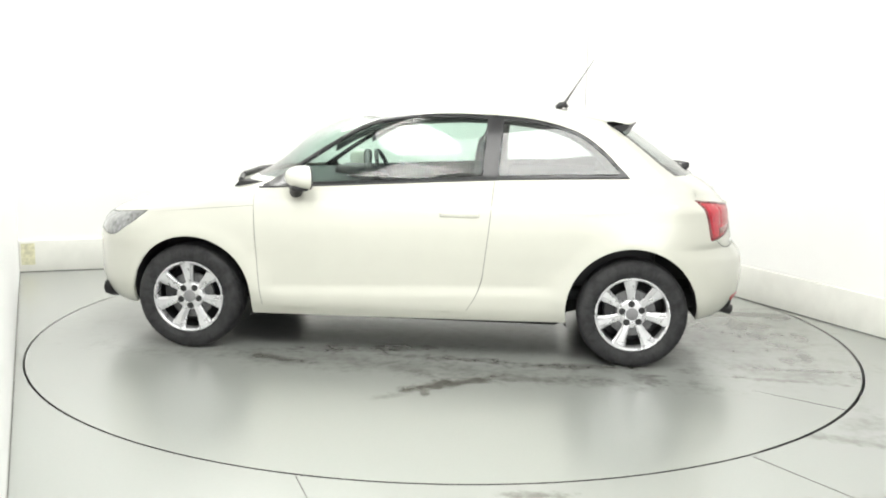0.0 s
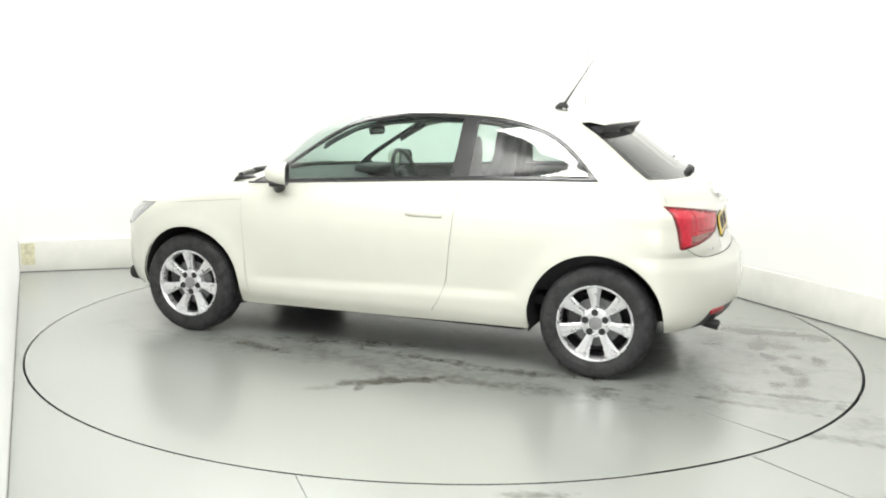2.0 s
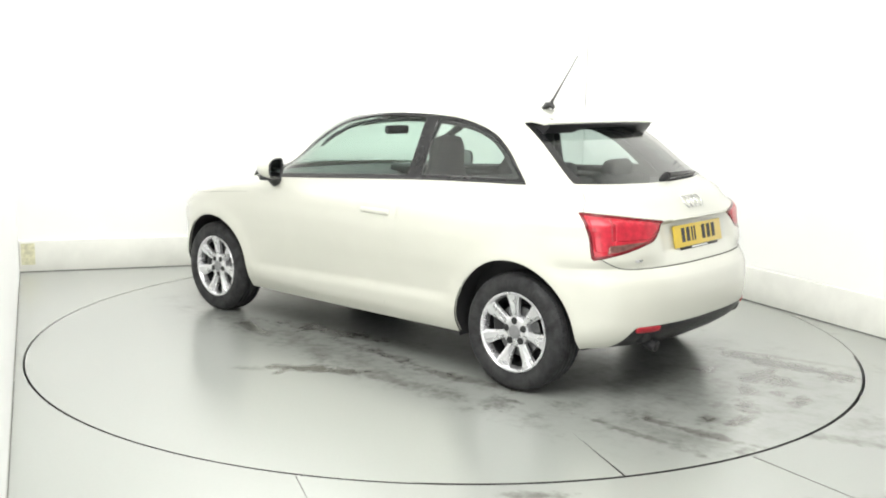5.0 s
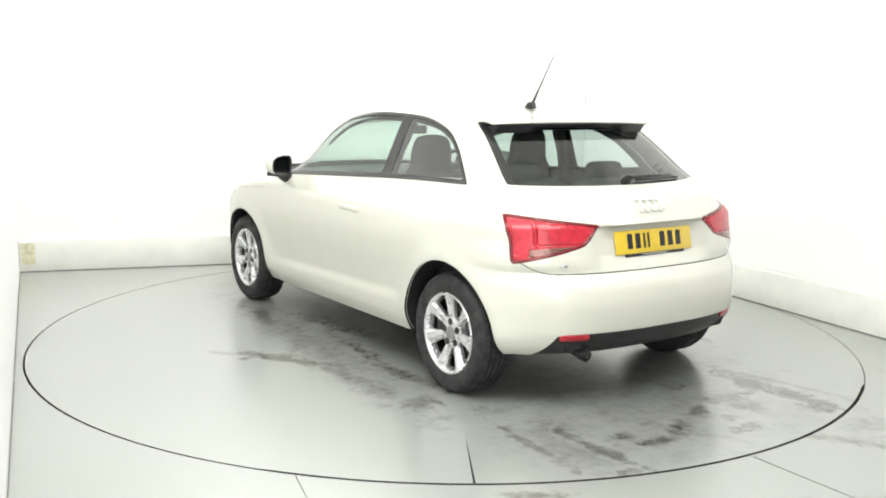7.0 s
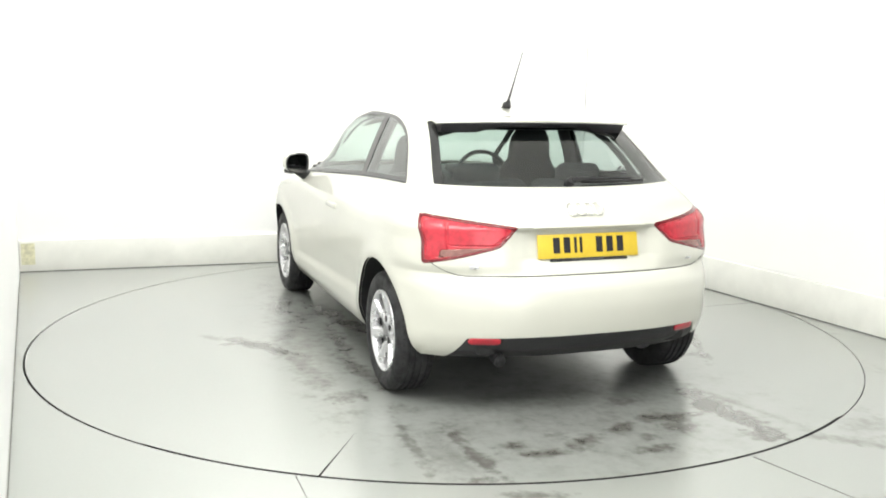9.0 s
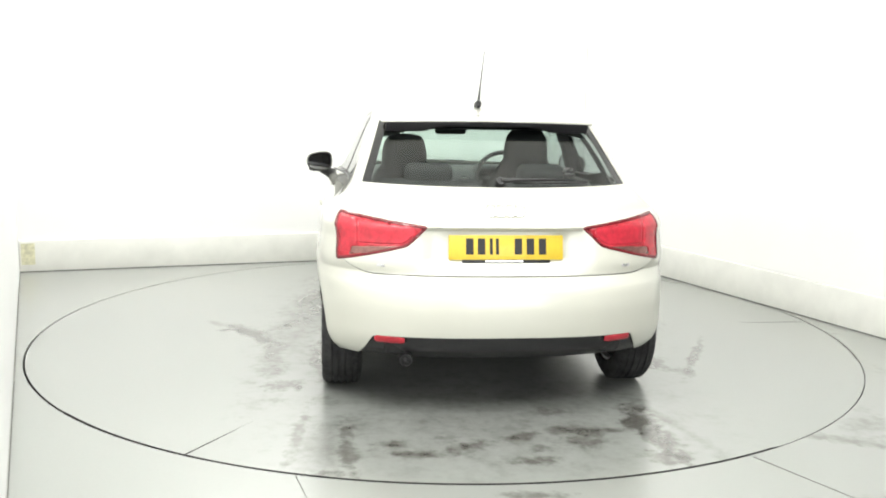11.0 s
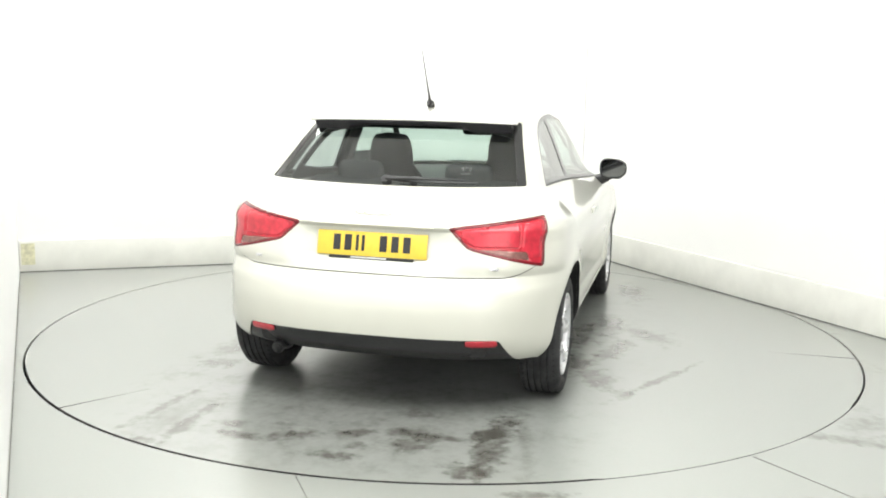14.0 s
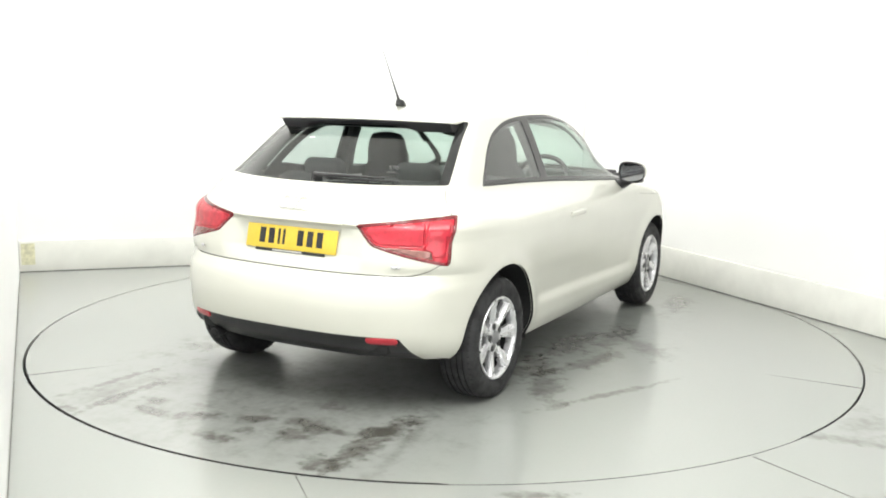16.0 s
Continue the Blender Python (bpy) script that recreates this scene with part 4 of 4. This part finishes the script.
def number_plate():
    px, tilt = tail_x(0.0, 0.775) - 0.008, 12
    root = part("number_plate", box_bm(0.006, 0.520, 0.111, 0.0025, 2), PLATE, CAR, "yellow plate with dark bars in place of its characters", 40)
    root.matrix_basis = pose(px, 0, 0.775, 0, tilt, 0)
    # seven plain bars stand for the characters
    for y in (0.165, 0.112, 0.068, 0.040, -0.055, -0.110, -0.165):
        wide = 0.014 if y in (0.068, 0.040) else 0.034
        part("bar", box_bm(0.003, wide, 0.072, 0.001, 1, at=(-0.0035, y, 0.004)), INK, root, "plain dark bar", 40)
    part("strip", box_bm(0.010, 0.40, 0.014, 0.003, 2, at=(0.0, 0.0, -0.062)), BLACK, root, "black lower holder edge", 40)
    part("holder_text", box_bm(0.003, 0.17, 0.007, 0.0, 1, at=(-0.0065, 0.01, -0.062)), CHROME, root, "pale unreadable bar", 40)


number_plate()
# handle strip above the plate
part("handle_strip", box_bm(0.012, 0.58, 0.010, 0.004, 3, at=(tail_x(0.0, 0.866) - 0.002, 0, 0.864)), PAINT, CAR, "white lip over the plate", 40)


def badge():
    root = None
    for k in range(4):
        y = 0.066 - 0.044 * k
        z = 0.932
        pts = []
        for i in range(28):
            a = 2 * math.pi * i / 28
            yy, zz = y + 0.0255 * math.cos(a), z + 0.0255 * math.sin(a)
            pts.append((tail_x(yy, zz) - 0.005 - 0.001 * (k % 2), yy, zz + 0.004))
        ob = part("badge" if root is None else "ring", tube_bm(pts, 0.0035, 8, closed=True), CHROME, CAR if root is None else root, "row of plain chrome rings" if root is None else "", 60)
        root = root or ob


badge()
part("model_badge", box_bm(0.003, 0.040, 0.012, 0.001, 2, at=(tail_x(0.56, 0.70) - 0.001, 0.56, 0.692), rot=(0, 0, -24)), ALLOY, CAR, "small plain chrome badge", 40)
part("model_badge", box_bm(0.003, 0.045, 0.011, 0.001, 2, at=(tail_x(-0.56, 0.70) - 0.001, -0.56, 0.692), rot=(0, 0, 24)), ALLOY, CAR, "small plain chrome badge", 40)


def window_sticker():
    """Small pale unreadable marks low on the rear window."""
    def at(y, z):
        return (tail_x(y, z) + 0.0005, y, z)
    root = part("window_sticker", box_bm(0.002, 0.010, 0.028, 0, at=at(-0.335, 1.100), rot=(0, -38, 14)), CAP, CAR, "pale plain bars on the rear window")
    for y, z, w, h in ((-0.352, 1.104, 0.012, 0.020), (-0.371, 1.100, 0.010, 0.026), (-0.352, 1.082, 0.046, 0.006)):
        part("bar", box_bm(0.002, w, h, 0, at=at(y, z), rot=(0, -38, 14)), CAP, root)


window_sticker()


def antenna():
    root = part("antenna", tube_bm([(-0.80, 0, 1.380), (-0.825, 0, 1.398), (-0.85, 0, 1.404), (-0.868, 0, 1.385)], [0.016, 0.020, 0.018, 0.010], 12), BLACK, CAR, "thin black roof aerial", 40)
    part("rod", tube_bm([(-0.842, 0, 1.40), (-0.868, 0, 1.442), (-0.915, 0, 1.515), (-1.015, 0, 1.672)], [0.0095, 0.0060, 0.0034, 0.0018], 8), BLACK, root, "", 40)


antenna()


def door_mirror(side):
    """White shell, black foot and the silvered glass that faces the rear."""
    root = new("door_mirror")
    root.parent = CAR
    cx, cy, cz = 0.575, 0.888, 0.990
    n, m = 20, 12
    verts, faces = [], []
    for j in range(m + 1):
        u = j / m                      # 0 at the glass side, 1 at the front
        k = math.sqrt(max(0.0, 1 - u ** 2.6))
        k = max(k, 0.02)
        for i in range(n):
            a = 2 * math.pi * i / n
            ca, sa = math.cos(a), math.sin(a)
            e = 2 / 3.0
            yy = math.copysign(abs(ca) ** e, ca) * 0.089 * k
            zz = math.copysign(abs(sa) ** e, sa) * (0.063 - 0.010 * ca) * k
            verts.append((cx - 0.05 + 0.125 * u, side * (cy + yy - 0.02 * u), cz + zz + 0.004 * u))
    for j in range(m):
        for i in range(n):
            q = (j * n + i, j * n + (i + 1) % n, (j + 1) * n + (i + 1) % n, (j + 1) * n + i)
            faces.append(q)
    part("shell", (verts, faces), PAINT, root, "warm white painted shell", 50)
    ring = verts[:n]
    mid = Vector((cx - 0.05, side * cy, cz))
    edge_v, edge_f = [], []
    for s, dx in ((1.0, 0.0), (1.02, -0.006), (0.95, -0.010), (0.88, 0.002)):
        edge_v += [(mid.x + dx, mid.y + (y - mid.y) * s, mid.z + (z - mid.z) * s) for x, y, z in ring]
    for j in range(3):
        for i in range(n):
            edge_f.append((j * n + i, j * n + (i + 1) % n, (j + 1) * n + (i + 1) % n, (j + 1) * n + i))
    part("frame", (edge_v, edge_f), BLACK, root, "black plastic edge", 50)
    g = [(mid.x + 0.001, mid.y + (y - mid.y) * 0.89, mid.z + (z - mid.z) * 0.89) for x, y, z in ring]
    part("mirror_glass", (g + [(x + 0.004, y, z) for x, y, z in g], [tuple(range(n)), tuple(range(n, 2 * n))]), MIRROR, root, "silvered mirror glass")
    part("foot", tube_bm([(cx - 0.005, side * 0.735, 0.895), (cx + 0.0, side * 0.79, 0.905), (cx, side * 0.835, 0.93), (cx, side * 0.865, 0.955)], [0.036, 0.034, 0.032, 0.034], 14), BLACK, root, "black plastic foot", 50)
    turn = 24 if side > 0 else -8
    root.matrix_basis = pose(cx, side * cy, 0, 0, 0, turn) @ pose(-cx, -side * cy, 0)
    part("under_shell", box_bm(0.09, 0.12, 0.03, 0.013, 3, at=(cx, side * 0.872, cz - 0.054)), BLACK, root, "black lower shell", 50)


for side in (1, -1):
    door_mirror(side)
    hy = float(side_y(np.array(-0.29), np.array(0.815)))
    part("door_handle", box_bm(0.215, 0.020, 0.030, 0.0095, 4, at=(-0.29, side * (hy + 0.002), 0.812)), PAINT, DOORS[side], "body-coloured pull handle", 50)
    part("waist_seal", tube_bm([(x, side * (float(side_y(np.array(x), np.array(z))) + 0.001), z - 0.002) for x, z in WINDOW_FOOT], 0.0055, 8), BLACK, CAR, "black rubber seal under the side windows", 50)

part("front_grille", box_bm(0.05, 0.50, 0.22, 0.02, 3, at=(1.955, 0, 0.47)), BLACK, CAR, "black front grille", 40)
part("front_wiper", tube_bm([(1.09, -0.50, 0.948), (1.075, -0.1, 0.965), (1.045, 0.35, 0.965)], 0.009, 6), BLACK, CAR, "black windscreen wiper", 40)
part("scuttle", tube_bm([(0.98, -0.62, 0.948), (1.07, -0.3, 0.950), (1.085, 0, 0.952), (1.07, 0.3, 0.950), (0.98, 0.62, 0.948)], 0.016, 8), BLACK, CAR, "black scuttle strip", 40)


# ================= car: cabin =================
def seat(y, low):
    root = new("front_seat")
    root.parent = CAR
    part("cushion", box_bm(0.52, 0.50, 0.16, 0.05, 4, at=(0.02, y, 0.50), rot=(0, -8, 0)), SEAT, root, "charcoal cloth", 50)
    bm = bmesh.new()
    rows = []
    for z, hw, x, th in ((0.48, 0.245, -0.24, 0.07), (0.62, 0.255, -0.275, 0.075), (0.78, 0.250, -0.315, 0.07), (0.92, 0.225, -0.35, 0.062), (1.02, 0.175, -0.375, 0.055), (1.08, 0.132, -0.385, 0.05),
                         (1.15, 0.130, -0.390, 0.05), (1.21, 0.118, -0.395, 0.045), (1.245, 0.095, -0.397, 0.035), (1.258, 0.04, -0.397, 0.015)):
        ring = []
        for i in range(20):
            a = 2 * math.pi * i / 20
            ca, sa = math.cos(a), math.sin(a)
            ring.append(bm.verts.new((x + math.copysign(abs(ca) ** 0.7, ca) * th, y + math.copysign(abs(sa) ** 0.6, sa) * hw, z - low)))
        rows.append(ring)
    for a, b in zip(rows, rows[1:]):
        for i in range(20):
            bm.faces.new((a[i], a[(i + 1) % 20], b[(i + 1) % 20], b[i]))
    bm.faces.new(rows[-1])
    part("backrest", bm, SEAT, root, "charcoal cloth with a built-in head rest", 60)


seat(0.36, 0.038)
seat(-0.36, 0.0)


def rear_bench():
    root = new("rear_bench")
    root.parent = CAR
    part("cushion", box_bm(0.50, 1.10, 0.16, 0.05, 4, at=(-0.78, 0, 0.52), rot=(0, -6, 0)), SEAT, root, "charcoal cloth", 50)
    for y in (-0.29, 0.29):
        part("backrest", box_bm(0.13, 0.55, 0.52, 0.05, 4, at=(-1.08, y, 0.77), rot=(0, -18, 0)), SEAT, root, "charcoal cloth", 50)
        part("head_rest", box_bm(0.09, 0.25, 0.15, 0.045, 4, at=(-1.12, y, 1.030), rot=(0, -14, 0)), SEAT, root, "low charcoal head rest", 50)


rear_bench()


def dashboard():
    prof = [(0.40, 0.60), (0.44, 0.86), (0.52, 0.925), (0.70, 0.945), (0.98, 0.945), (1.02, 0.90), (0.90, 0.55), (0.60, 0.45)]
    root = part("dashboard", prism(prof, -0.66, 0.66), DASH, CAR, "dark plastic dashboard", 40)
    part("cowl", box_bm(0.20, 0.34, 0.07, 0.03, 4, at=(0.52, -0.36, 0.945)), DASH, root, "hood over the dials", 40)
    for y in (-0.62, -0.12, 0.12, 0.62):
        v, f = lathe([(0.026, 0.0), (0.040, -0.006), (0.044, 0.004)], 20)
        part("air_vent", ([(0.445 - b, y + a, 0.86 + c) for a, b, c in v], f), CHROME, root, "round silver-rimmed vent", 40)


dashboard()
pts = [(0.30 + 0.065 * math.sin(2 * math.pi * i / 32), -0.36 + 0.185 * math.cos(2 * math.pi * i / 32), 0.90 + 0.173 * math.sin(2 * math.pi * i / 32)) for i in range(32)]
wheel_ob = part("steering_wheel", tube_bm(pts, 0.015, 10, closed=True), BLACK, CAR, "black steering wheel", 60)
part("boss", box_bm(0.05, 0.15, 0.13, 0.03, 4, at=(0.325, -0.36, 0.89), rot=(0, 20, 0)), BLACK, wheel_ob, "", 50)
for y in (-0.45, -0.27):
    part("spoke", box_bm(0.02, 0.10, 0.035, 0.008, 2, at=(0.315, y, 0.885)), BLACK, wheel_ob, "", 50)
part("inside_mirror", box_bm(0.03, 0.21, 0.055, 0.022, 4, at=(0.36, 0, 1.218)), BLACK, CAR, "black inside mirror", 50)
part("cabin_floor", box_bm(2.3, 1.30, 0.06, 0.02, 2, at=(-0.35, 0, 0.36)), SEAT, CAR, "dark carpet", 40)
part("boot_floor", box_bm(0.62, 1.10, 0.30, 0.03, 2, at=(-1.40, 0, 0.60)), SEAT, CAR, "dark boot trim", 40)
for side in (1, -1):
    part("door_card", box_bm(1.28, 0.06, 0.56, 0.03, 3, at=(0.20, side * 0.70, 0.66)), DASH, CAR, "dark door lining", 40)
    part("side_trim", box_bm(0.86, 0.10, 0.58, 0.04, 3, at=(-0.93, side * 0.63, 0.70)), DASH, CAR, "dark side lining", 40)
    part("pillar_trim", tube_bm([(-0.40, side * 0.665, 0.95), (-0.43, side * 0.60, 1.15), (-0.455, side * 0.535, 1.30)], [0.04, 0.036, 0.036], 8), DASH, CAR, "dark pillar lining", 40)
    part("seat_belt", box_bm(0.012, 0.004, 0.34, 0.001, 1, at=(-0.40, side * 0.605, 1.08), rot=(side * 20, 0, 0)), BLACK, CAR, "black seat belt", 40)


def headlining():
    verts, faces, n, m = [], [], 14, 10
    for i in range(n + 1):
        x = 0.22 - 1.32 * i / n
        for j in range(m + 1):
            y = -0.52 + 1.04 * j / m
            z = 1.358 - 0.07 * abs((x + 0.42) / 0.7) ** 2.4 - 0.05 * abs(y / 0.52) ** 3
            verts.append((x, y, z - 0.012))
    for i in range(n):
        for j in range(m):
            a = i * (m + 1) + j
            faces.append((a, a + 1, a + m + 2, a + m + 1))
    k = len(verts)
    verts += [(x, y, z + 0.008) for x, y, z in verts]
    faces += [tuple(q + k for q in f[::-1]) for f in faces]
    return verts, faces


part("headlining", headlining(), LINING, CAR, "pale grey headlining", 60)


# ================= what moves =================
def spin_at(t):
    u = (t - 8) / 8
    return 117.948 - 56.224 * u + 0.033 * u * u - 0.352 * u ** 3


def motions():
    car_rows, disc_rows = [], []
    for i in range(17):
        turn = pose(0, 0, 0, 0, 0, spin_at(i))
        car_rows.append((float(i), turn @ pose(CAR_AT[0], CAR_AT[1], 0)))
        disc_rows.append((float(i), turn))
    walk(turntable_ob, disc_rows)
    walk(CAR, car_rows)


motions()
